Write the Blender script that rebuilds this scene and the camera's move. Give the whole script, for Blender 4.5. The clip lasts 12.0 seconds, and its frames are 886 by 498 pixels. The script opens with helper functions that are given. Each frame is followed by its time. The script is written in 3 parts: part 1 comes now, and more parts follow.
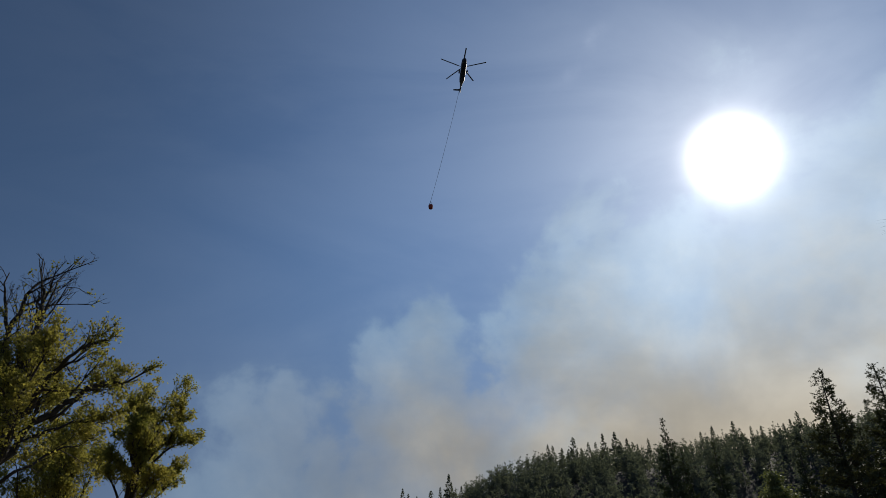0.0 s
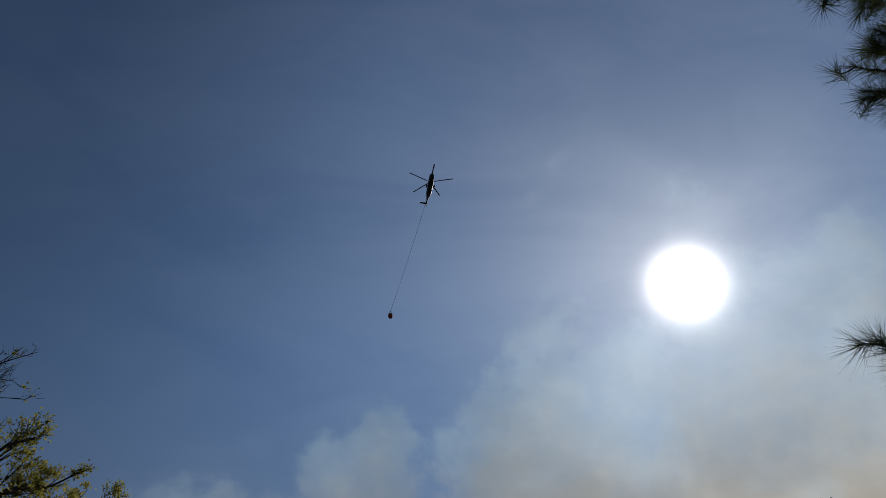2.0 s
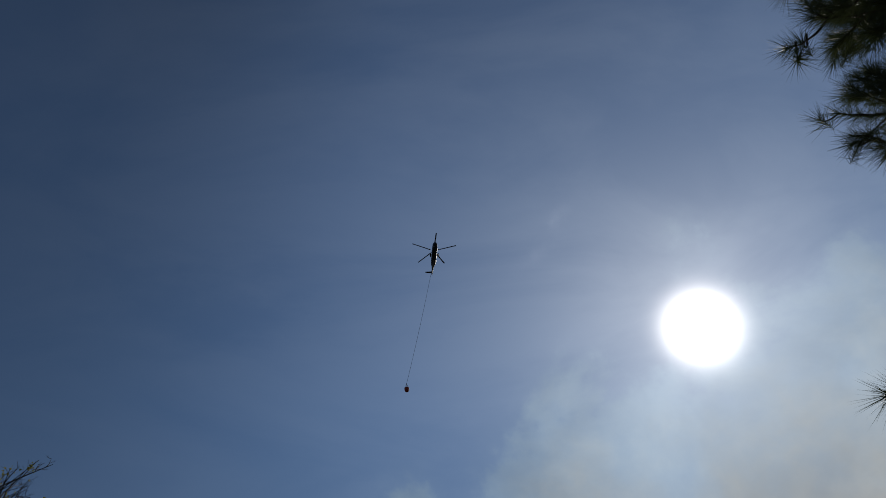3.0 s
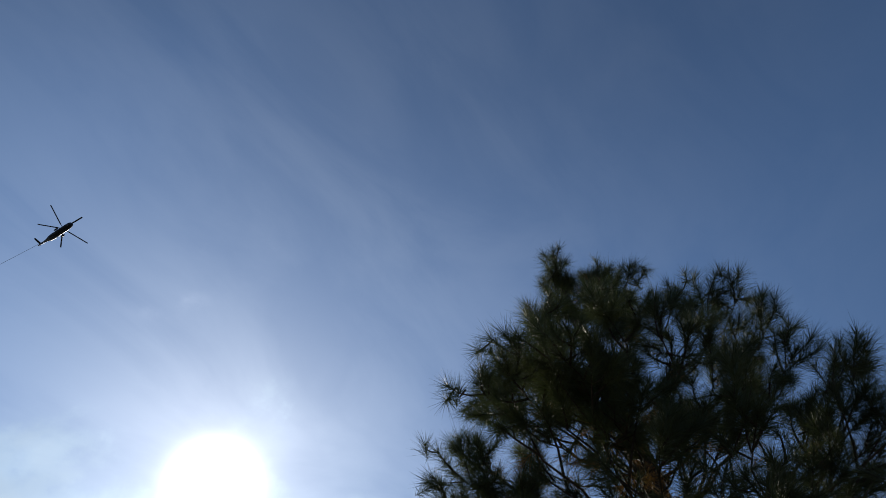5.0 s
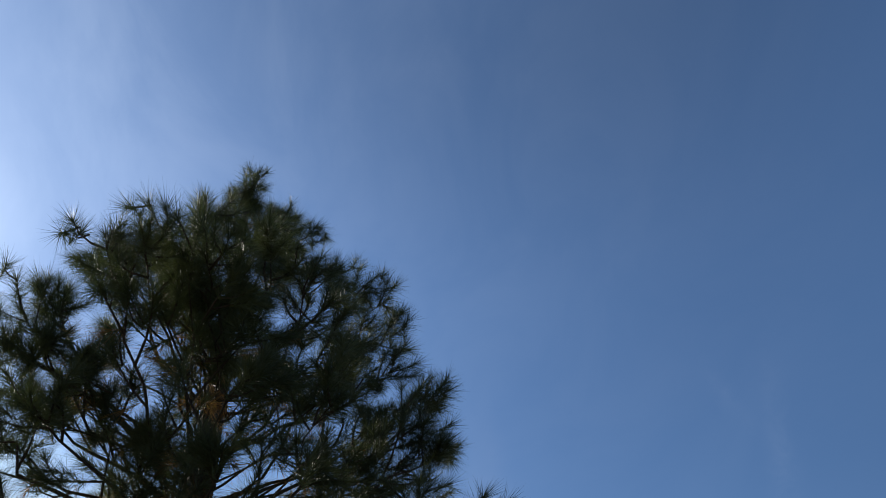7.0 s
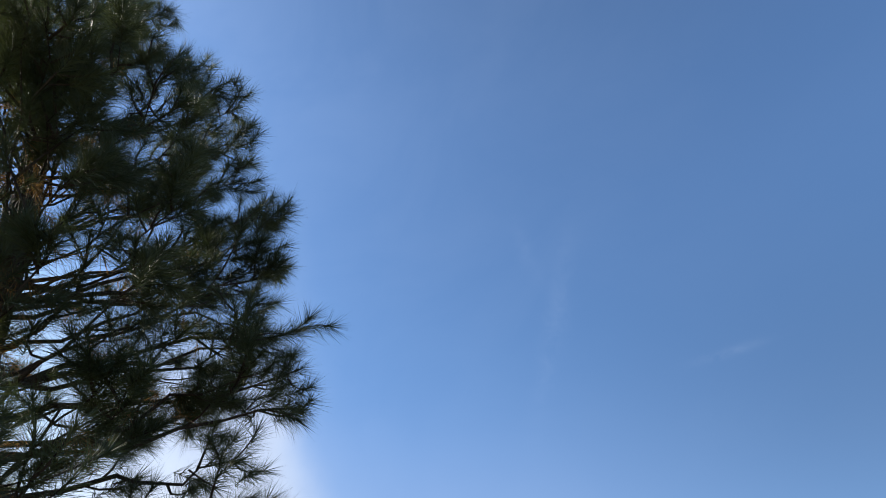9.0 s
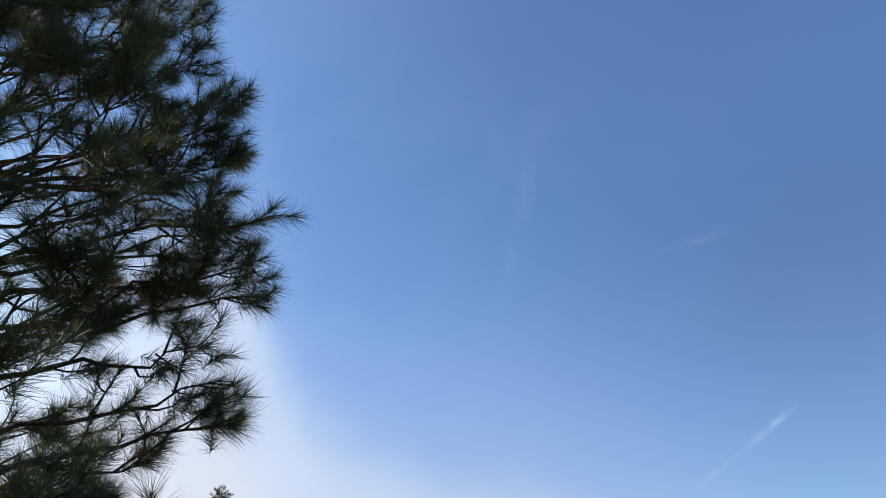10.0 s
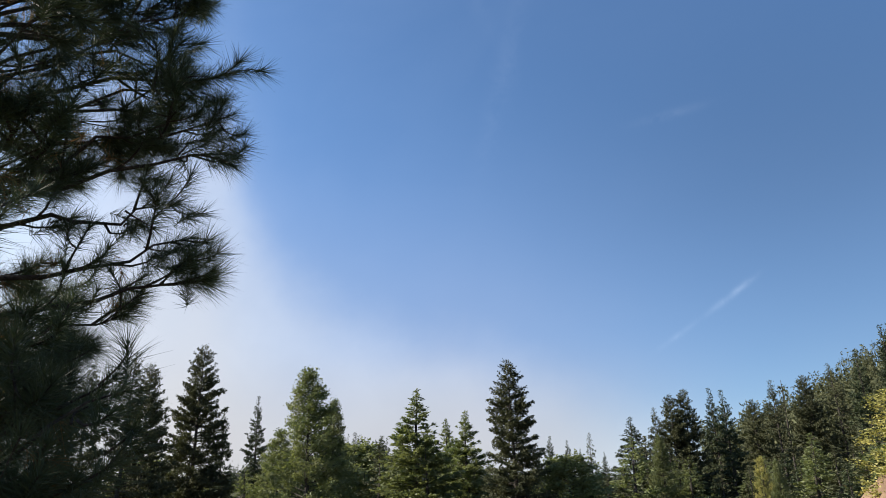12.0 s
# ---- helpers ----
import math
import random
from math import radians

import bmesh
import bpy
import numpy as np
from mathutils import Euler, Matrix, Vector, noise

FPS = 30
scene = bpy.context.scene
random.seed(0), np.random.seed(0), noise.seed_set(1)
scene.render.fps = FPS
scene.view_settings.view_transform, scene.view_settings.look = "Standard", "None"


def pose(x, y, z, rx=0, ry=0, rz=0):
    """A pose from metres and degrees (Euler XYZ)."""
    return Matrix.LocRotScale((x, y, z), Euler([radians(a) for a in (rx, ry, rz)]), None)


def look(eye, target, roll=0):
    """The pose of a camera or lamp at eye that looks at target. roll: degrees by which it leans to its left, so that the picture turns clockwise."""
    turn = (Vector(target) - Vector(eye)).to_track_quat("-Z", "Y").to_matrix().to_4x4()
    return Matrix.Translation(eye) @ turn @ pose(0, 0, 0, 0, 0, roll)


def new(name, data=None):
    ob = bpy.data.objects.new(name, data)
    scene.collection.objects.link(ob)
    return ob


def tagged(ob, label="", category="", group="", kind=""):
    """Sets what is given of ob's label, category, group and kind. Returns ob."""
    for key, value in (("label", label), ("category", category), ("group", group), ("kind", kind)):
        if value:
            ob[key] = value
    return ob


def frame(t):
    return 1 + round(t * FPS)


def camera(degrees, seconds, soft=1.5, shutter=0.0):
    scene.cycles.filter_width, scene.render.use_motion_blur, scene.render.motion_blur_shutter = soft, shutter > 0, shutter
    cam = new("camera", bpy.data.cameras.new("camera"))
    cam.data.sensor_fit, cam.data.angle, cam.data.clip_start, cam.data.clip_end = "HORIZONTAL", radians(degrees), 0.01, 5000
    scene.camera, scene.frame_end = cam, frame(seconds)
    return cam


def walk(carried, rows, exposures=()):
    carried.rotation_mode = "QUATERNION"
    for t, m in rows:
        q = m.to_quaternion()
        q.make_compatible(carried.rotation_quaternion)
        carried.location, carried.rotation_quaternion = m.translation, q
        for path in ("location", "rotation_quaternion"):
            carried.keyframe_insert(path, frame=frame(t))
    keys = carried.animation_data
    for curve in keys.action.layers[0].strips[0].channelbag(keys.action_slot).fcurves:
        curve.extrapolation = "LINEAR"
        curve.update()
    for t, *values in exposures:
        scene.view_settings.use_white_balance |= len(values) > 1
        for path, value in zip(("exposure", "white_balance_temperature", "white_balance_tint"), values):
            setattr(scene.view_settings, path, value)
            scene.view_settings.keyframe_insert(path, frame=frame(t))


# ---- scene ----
# ------------------------------------------------------------ camera
CAM_Z = 1.6
PATH = [
    (0, 0.105, 0.091, -0.109, 120.638, 1.422, 0.842),
    (0.5, 0.128, 0.111, -0.133, 123.316, 1.07, -1.567),
    (1, 0.098, 0.068, -0.132, 127.54, 0.526, -5.088),
    (1.5, 0.047, 0.011, -0.182, 130.259, 0.553, -5.898),
    (2, 0.115, 0.093, -0.133, 129.838, 0.731, -3.68),
    (2.5, 0.138, 0.109, -0.099, 131.037, 3.59, 0.435),
    (3, 0.129, 0.036, -0.062, 135.684, 4.475, 0.564),
    (3.5, 0.072, -0.048, -0.01, 139.154, 3.766, -14.139),
    (3.7, 0.02, -0.044, 0.005, 140.135, 2.055, -24.89),
    (5.3, -0.075, -0.139, 0.069, 147.678, -4.046, -57.2),
    (5.5, -0.075, -0.137, 0.076, 148.215, -4.175, -61.768),
    (6, 0.014, -0.164, 0.062, 149.643, -3.11, -73.707),
    (6.5, 0.037, -0.173, 0.028, 149.857, -2.898, -86.701),
    (7, 0.029, -0.101, 0.05, 145.072, -1.892, -94.84),
    (7.2, 0.019, -0.088, 0.048, 143.359, 0.07, -97.15),
    (8.8, -0.061, 0.05, 0.035, 133.017, 0.843, -111.489),
    (9, -0.054, 0.042, 0.036, 130.758, 0.764, -112.724),
    (9.5, -0.067, 0.034, 0.05, 125.391, 1.364, -114.956),
    (10, -0.087, 0.03, 0.055, 121.253, 1.328, -115.541),
    (10.5, -0.057, 0.02, 0.048, 115.442, 0.155, -117.669),
    (11, -0.063, 0.01, 0.028, 111.891, 0.485, -118.745),
    (11.5, -0.042, -0.001, 0.03, 110.552, 0.856, -119.247),
    (12, -0.069, 0, 0.023, 110.233, 1.563, -117.552),
]
cam = camera(65.96, 12.0, soft=0.8)
walk(cam, [(t, pose(x, y, CAM_Z + z, rx, ry, rz)) for t, x, y, z, rx, ry, rz in PATH],
     exposures=[(0.0, -0.3), (0.5, -0.5), (1.5, -0.68), (3.0, -0.75), (3.7, -0.6), (5.3, 0.2), (6.0, 0.3), (6.5, 0.55), (7.2, 0.9), (8.8, 1.40), (12.0, 1.24)])

# ------------------------------------------------------------ light
SUN_AZ, SUN_EL = radians(28.1), radians(34.2)
SUN_DIR = Vector((math.sin(SUN_AZ) * math.cos(SUN_EL), math.cos(SUN_AZ) * math.cos(SUN_EL), math.sin(SUN_EL)))


class Nodes:
    """Short-hand for building a node tree."""

    def __init__(self, tree):
        self.tree = tree

    def put(self, kind, *sources, **settings):
        node = self.tree.nodes.new(kind)
        for key, value in settings.items():
            setattr(node, key, value)
        for i, s in enumerate(sources):
            self.feed(node.inputs[i], s)
        return node

    def feed(self, socket, s):
        if s is None:
            return
        if hasattr(s, "outputs"):
            s = s.outputs[0]
        if hasattr(s, "is_output"):
            self.tree.links.new(s, socket)
        else:
            socket.default_value = s

    def m(self, op, a, b=None, c=None, clamp=False):
        return self.put("ShaderNodeMath", a, b, c, operation=op, use_clamp=clamp)

    def v(self, op, a, b=None):
        return self.put("ShaderNodeVectorMath", a, b, operation=op)

    def span(self, x, a, b, to_a=0.0, to_b=1.0):
        return self.put("ShaderNodeMapRange", x, a, b, to_a, to_b, interpolation_type="SMOOTHSTEP")

    def mix(self, fac, a, b, blend="MIX"):
        n = self.tree.nodes.new("ShaderNodeMix")
        n.data_type, n.blend_type = "RGBA", blend
        self.feed(n.inputs[0], fac), self.feed(n.inputs[6], a), self.feed(n.inputs[7], b)
        return n.outputs[2]

    def noise(self, co, scale, detail=4.0, rough=0.55, distort=0.0):
        n = self.tree.nodes.new("ShaderNodeTexNoise")
        self.feed(n.inputs["Vector"], co)
        n.inputs["Scale"].default_value, n.inputs["Detail"].default_value = scale, detail
        n.inputs["Roughness"].default_value, n.inputs["Distortion"].default_value = rough, distort
        return n.outputs[0]

    def ramp(self, x, stops):
        n = self.tree.nodes.new("ShaderNodeValToRGB")
        self.feed(n.inputs[0], x)
        e = n.color_ramp.elements
        while len(e) < len(stops):
            e.new(0.5)
        for el, (p, c) in zip(e, stops):
            el.position, el.color = p, (c if len(c) == 4 else (*c, 1))
        return n.outputs[0]


def make_sky():
    world = bpy.data.worlds.new("sky")
    scene.world = world
    world.use_nodes = True
    world.node_tree.nodes.clear()
    n = Nodes(world.node_tree)
    way = n.put("ShaderNodeTexCoord").outputs["Generated"]
    split = n.put("ShaderNodeSeparateXYZ", way).outputs
    az = n.m("MULTIPLY", n.m("ARCTAN2", split[0], split[1]), 57.2958)
    el = n.m("MULTIPLY", n.m("ARCSINE", split[2]), 57.2958)
    sky = n.put("ShaderNodeTexSky", sky_type="NISHITA", sun_disc=False, sun_elevation=SUN_EL, sun_rotation=SUN_AZ,
                altitude=600.0, air_density=1.0, dust_density=0.3, ozone_density=2.2)
    blue = n.v("MULTIPLY", sky, (0.0572, 0.072, 0.0836))
    away = n.m("MULTIPLY", n.m("ARCCOSINE", n.v("DOT_PRODUCT", way, tuple(SUN_DIR)).outputs["Value"]), 57.2958)
    # thin high haze, then the smoke column: its upper edge by heading
    big = n.noise(n.v("ADD", way, (0.35, 0.1, 0.2)), 4.2, 8, 0.52, 0.25)
    fine = n.noise(way, 13.0, 8, 0.55, 0.25)
    calm = n.span(az, 55.0, 88.0, 1.0, 0.14)
    puff = n.m("ADD", n.m("MULTIPLY", n.m("SUBTRACT", big, 0.5), 50.0), n.m("MULTIPLY", n.m("SUBTRACT", fine, 0.5), 14.0))
    puff = n.m("MULTIPLY", puff, calm)
    edge = n.ramp(n.put("ShaderNodeMapRange", az, -40.0, 160.0), [
        (0.00, (0.06,) * 3), (0.10, (0.10,) * 3), (0.155, (0.135,) * 3), (0.19, (0.21,) * 3), (0.215, (0.22,) * 3), (0.24, (0.29,) * 3), (0.27, (0.335,) * 3),
        (0.33, (0.36,) * 3), (0.45, (0.375,) * 3), (0.62, (0.33,) * 3), (0.69, (0.33,) * 3), (0.7075, (0.25,) * 3), (0.725, (0.195,) * 3), (0.75, (0.165,) * 3), (0.80, (0.135,) * 3), (0.875, (0.07,) * 3), (1.0, (0.03,) * 3)])
    over = n.m("SUBTRACT", n.m("ADD", n.m("MULTIPLY", edge, 100.0), puff), el)
    over = n.m("MULTIPLY", over, n.span(az, 60.0, 90.0, 1.0, 0.5))
    smoke = n.m("ADD", n.m("MULTIPLY", n.span(over, -1.0, 3.5), 0.6), n.m("MULTIPLY", n.span(over, -6.0, 10.0), 0.4))
    thick = n.span(over, 0.0, 22.0)
    glow_far = n.m("EXPONENT", n.m("DIVIDE", away, -16.0))
    lit = n.m("ADD", 0.77, n.m("MULTIPLY", glow_far, 0.62))
    mottle = n.span(n.noise(n.v("ADD", way, (0.0, 0.06, -0.04)), 5.5, 8, 0.52, 0.2), 0.3, 0.7, 0.76, 1.18)
    mottle = n.m("ADD", 1.0, n.m("MULTIPLY", n.m("SUBTRACT", mottle, 1.0), n.span(az, 55.0, 95.0, 1.0, 0.35)))
    tan = n.m("MULTIPLY", n.span(el, 25.0, 11.0), n.span(n.noise(way, 4.0, 4), 0.28, 0.52))
    tan = n.m("MULTIPLY", tan, n.span(away, 52.0, 25.0))
    hue = n.mix(tan, n.mix(thick, n.mix(n.span(az, 72.0, 92.0), (0.37, 0.535, 0.69, 1), (0.46, 0.487, 0.53, 1)), n.mix(n.span(az, 72.0, 92.0), (0.53, 0.58, 0.60, 1), (0.49, 0.478, 0.462, 1))), (0.57, 0.48, 0.335, 1))
    smoke_col = n.v("SCALE", hue)
    n.feed(smoke_col.inputs["Scale"], n.m("MULTIPLY", lit, mottle))
    cover = n.m("MULTIPLY", smoke, n.m("ADD", 0.56, n.m("MULTIPLY", thick, 0.38)))
    cover = n.m("MULTIPLY", cover, n.span(az, -26.0, 2.0, 0.62, 1.0))
    low = n.m("MULTIPLY", n.m("MULTIPLY", n.span(el, 34.0, 4.0), 0.85), n.span(az, 116.0, 146.0, 1.0, 0.3))
    clear = n.v("SCALE", blue)
    n.feed(clear.inputs["Scale"], n.m("MULTIPLY", n.m("MULTIPLY", n.span(el, 48.0, 74.0, 1.0, 0.80), n.span(away, 25.0, 75.0, 1.06, 0.94)), n.m("MULTIPLY", n.m("SUBTRACT", 1.0, n.m("MULTIPLY", n.span(az, 112.0, 155.0, 0.0, 0.36), n.span(el, 44.0, 20.0))), n.span(az, 2.0, -40.0, 1.0, 0.68))))
    blue = clear.outputs[0]
    # old smoke drawn out in long faint bands
    drawn = n.noise(n.v("MULTIPLY", way, (1.0, 2.6, 3.4)), 2.3, 6, 0.55, 0.5)
    bands = n.span(drawn, 0.3, 0.72, 0.62, 1.38)
    blue = n.mix(low, blue, (0.112, 0.160, 0.275, 1))
    air = n.mix(cover, blue, smoke_col)
    settled = n.m("MULTIPLY", n.m("MULTIPLY", n.span(el, 13.0, 3.0), 0.6), n.m("MULTIPLY", n.span(az, 88.0, 98.0), n.span(az, 145.0, 118.0)))
    air = n.mix(settled, air, (0.262, 0.252, 0.246, 1))
    # white haze round the sun, and the blown-out disc seen through it
    haze = n.m("MULTIPLY", n.m("EXPONENT", n.m("DIVIDE", away, -6.0)), 0.6)
    veil = n.v("SCALE", (0.93, 0.98, 0.98))
    n.feed(veil.inputs["Scale"], n.m("MULTIPLY", n.m("MULTIPLY", n.m("EXPONENT", n.m("DIVIDE", away, -20.0)), 0.21), bands))
    core = n.m("MULTIPLY", n.m("EXPONENT", n.m("MULTIPLY", n.m("POWER", n.m("DIVIDE", away, 1.98), 2.0), -1.0)), 8.0)
    glow = n.v("SCALE", (1.0, 0.94, 0.9))
    n.feed(glow.inputs["Scale"], n.m("ADD", haze, core))
    # thin wisps and streaks of old cloud: heading, elevation, half length, half width, slope
    wisp = None
    frayed = n.span(n.noise(way, 26.0, 5, 0.6, 0.3), 0.25, 0.75)
    for w_az, w_el, ln, wd, slope, power in ((18.1, 46.1, 0.9, 0.5, 0.6, 0.16), (15.5, 44.0, 2.2, 0.6, 0.55, 0.05), (141.8, 14.5, 1.8, 0.24, 0.62, 0.06), (137.4, 11.9, 1.8, 0.22, 0.6, 0.028), (124.5, 34.0, 6.0, 0.9, 3.2, 0.014), (122.4, 40.0, 2.6, 0.7, -4.0, 0.008), (139.0, 29.1, 2.2, 0.35, 0.06, 0.022)):
        c, s = math.cos(math.atan(slope)), math.sin(math.atan(slope))
        u = n.m("MULTIPLY", n.m("SUBTRACT", az, w_az), math.cos(radians(w_el)))
        e = n.m("SUBTRACT", el, w_el)
        along = n.m("DIVIDE", n.m("ADD", n.m("MULTIPLY", u, c), n.m("MULTIPLY", e, s)), ln)
        across = n.m("DIVIDE", n.m("SUBTRACT", n.m("MULTIPLY", e, c), n.m("MULTIPLY", u, s)), wd)
        d2 = n.m("ADD", n.m("MULTIPLY", along, along), n.m("MULTIPLY", across, across))
        g = n.m("MULTIPLY", n.m("EXPONENT", n.m("MULTIPLY", d2, -1.0)), power)
        wisp = g if wisp is None else n.m("ADD", wisp, g)
    streak = n.v("SCALE", (0.95, 0.97, 1.0))
    n.feed(streak.inputs["Scale"], n.m("MULTIPLY", wisp, frayed))
    total = n.v("ADD", n.v("ADD", n.v("ADD", air, veil), glow), streak)
    bg = n.put("ShaderNodeBackground", total, 1.0)
    n.put("ShaderNodeOutputWorld", bg)


make_sky()
sun = new("sun", bpy.data.lights.new("sun", "SUN"))
sun.data.energy, sun.data.angle, sun.data.color = 3.6, radians(0.6), (1.0, 0.93, 0.82)
sun.matrix_world = look(tuple(SUN_DIR * 400), (0, 0, 0))


# ------------------------------------------------------------ materials
def material(name, col_a, col_b, scale=6.0, rough=0.7, bump=0.0, through_light=0.0, vary=0.25, metal=0.0, fine=40.0, spec=0.3, litter=False):
    """Two-tone noise at two scales with per-object and per-piece variation; thin leaves let some light through. litter: dark needle litter under the hill forests."""
    mat = bpy.data.materials.new(name)
    mat.use_nodes = True
    mat.node_tree.nodes.clear()
    n = Nodes(mat.node_tree)
    co = n.put("ShaderNodeTexCoord").outputs["Object"]
    coarse = n.noise(co, scale, 5, 0.6)
    grain = n.noise(co, fine, 3, 0.6)
    f = n.span(n.m("ADD", n.m("MULTIPLY", coarse, 0.7), n.m("MULTIPLY", grain, 0.3)), 0.36, 0.64)
    col = n.mix(f, (*col_a, 1), (*col_b, 1))
    if vary:
        isl = n.put("ShaderNodeNewGeometry").outputs["Random Per Island"]
        obj = n.put("ShaderNodeObjectInfo").outputs["Random"]
        k = n.m("ADD", 1.0 - vary, n.m("MULTIPLY", n.m("ADD", isl, obj), vary))
        sc = n.v("SCALE", col)
        n.feed(sc.inputs["Scale"], k)
        col = sc.outputs[0]
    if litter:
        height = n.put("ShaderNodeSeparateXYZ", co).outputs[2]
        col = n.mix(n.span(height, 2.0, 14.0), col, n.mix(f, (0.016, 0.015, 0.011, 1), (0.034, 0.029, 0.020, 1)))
    p = n.put("ShaderNodeBsdfPrincipled")
    n.feed(p.inputs["Base Color"], col)
    p.inputs["Roughness"].default_value, p.inputs["Metallic"].default_value = rough, metal
    p.inputs["Specular IOR Level"].default_value = spec
    if bump:
        b = n.put("ShaderNodeBump")
        b.inputs["Strength"].default_value, b.inputs["Distance"].default_value = bump, 0.02
        n.feed(b.inputs["Height"], n.m("ADD", coarse, grain))
        n.feed(p.inputs["Normal"], b)
    out = p.outputs[0]
    if through_light:
        t = n.put("ShaderNodeBsdfTranslucent")
        lit = n.v("MULTIPLY", col, (1.4, 1.38, 0.8))
        n.feed(t.inputs[0], lit)
        ms = n.tree.nodes.new("ShaderNodeMixShader")
        n.feed(ms.inputs[0], through_light), n.feed(ms.inputs[1], out), n.feed(ms.inputs[2], t)
        out = ms.outputs[0]
    n.put("ShaderNodeOutputMaterial", out)
    return mat


M_NEEDLE = material("pine_needle", (0.040, 0.060, 0.031), (0.085, 0.103, 0.050), 3.0, 0.55, 0, 0.17, 0.3, spec=0.35)
M_DEAD = material("dead_needle", (0.16, 0.085, 0.035), (0.24, 0.14, 0.06), 3.0, 0.6, 0, 0.25, 0.3)
M_PINEBARK = material("pine_bark", (0.032, 0.026, 0.022), (0.085, 0.064, 0.050), 14.0, 0.9, 0.7, 0, 0.1, fine=90.0)
M_BARK = material("tree_bark", (0.030, 0.026, 0.022), (0.075, 0.063, 0.052), 5.0, 0.9, 0.6, 0, 0.1)
M_FIR = material("fir_foliage", (0.030, 0.044, 0.022), (0.064, 0.078, 0.034), 0.5, 0.7, 0, 0.12, 0.3, fine=3.0)
M_PONDEROSA = material("ponderosa_foliage", (0.048, 0.056, 0.026), (0.104, 0.106, 0.050), 0.5, 0.7, 0, 0.12, 0.3, fine=3.0)
# ridge conifers: smoke haze of the distance painted in as a pale blue-grey
M_RIDGE_HAZED = material("ridge_foliage_hazed", (0.085, 0.102, 0.102), (0.120, 0.134, 0.122), 0.3, 1.0, 0, 0.42, 0.2, fine=2.0, spec=0.0)
M_POPLAR = material("poplar_leaf", (0.098, 0.124, 0.048), (0.185, 0.200, 0.092), 0.5, 0.5, 0, 0.35, 0.3, fine=3.0)
M_COTTON = material("cottonwood_leaf", (0.15, 0.165, 0.052), (0.34, 0.30, 0.095), 0.35, 0.55, 0, 0.65, 0.3, fine=2.0)
M_YELLOW = material("yellow_leaf", (0.17, 0.18, 0.05), (0.44, 0.39, 0.13), 0.6, 0.55, 0, 0.3, 0.25, fine=3.0)
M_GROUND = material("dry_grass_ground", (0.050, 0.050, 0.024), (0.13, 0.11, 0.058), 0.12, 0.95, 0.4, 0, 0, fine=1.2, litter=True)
M_SOIL = material("bank_soil", (0.15, 0.095, 0.058), (0.27, 0.18, 0.11), 0.8, 0.95, 0.8, 0, 0.1, fine=6.0)
M_HULL = material("helicopter_paint", (0.018, 0.026, 0.05), (0.03, 0.04, 0.07), 0.4, 0.5, 0, 0, 0, fine=3.0, spec=0.3)
M_BLADE = material("rotor_blade", (0.03, 0.03, 0.032), (0.05, 0.05, 0.052), 0.6, 0.5, 0, 0, 0, fine=4.0)
M_GLASS = material("cockpit_glass", (0.02, 0.025, 0.03), (0.03, 0.035, 0.04), 1.0, 0.08, 0, 0, 0, spec=0.8)
M_BUCKET = material("bucket_fabric", (0.27, 0.035, 0.025), (0.38, 0.06, 0.04), 1.5, 0.7, 0.2, 0, 0, fine=9.0)
M_STEEL = material("steel_cable", (0.10, 0.10, 0.10), (0.16, 0.16, 0.16), 2.0, 0.5, 0, 0, 0, metal=0.6)
M_LAMPGLASS = material("landing_lamp_glass", (0.7, 0.7, 0.7), (0.8, 0.8, 0.8), 2.0, 0.1, 0, 0, 0, metal=0.8)


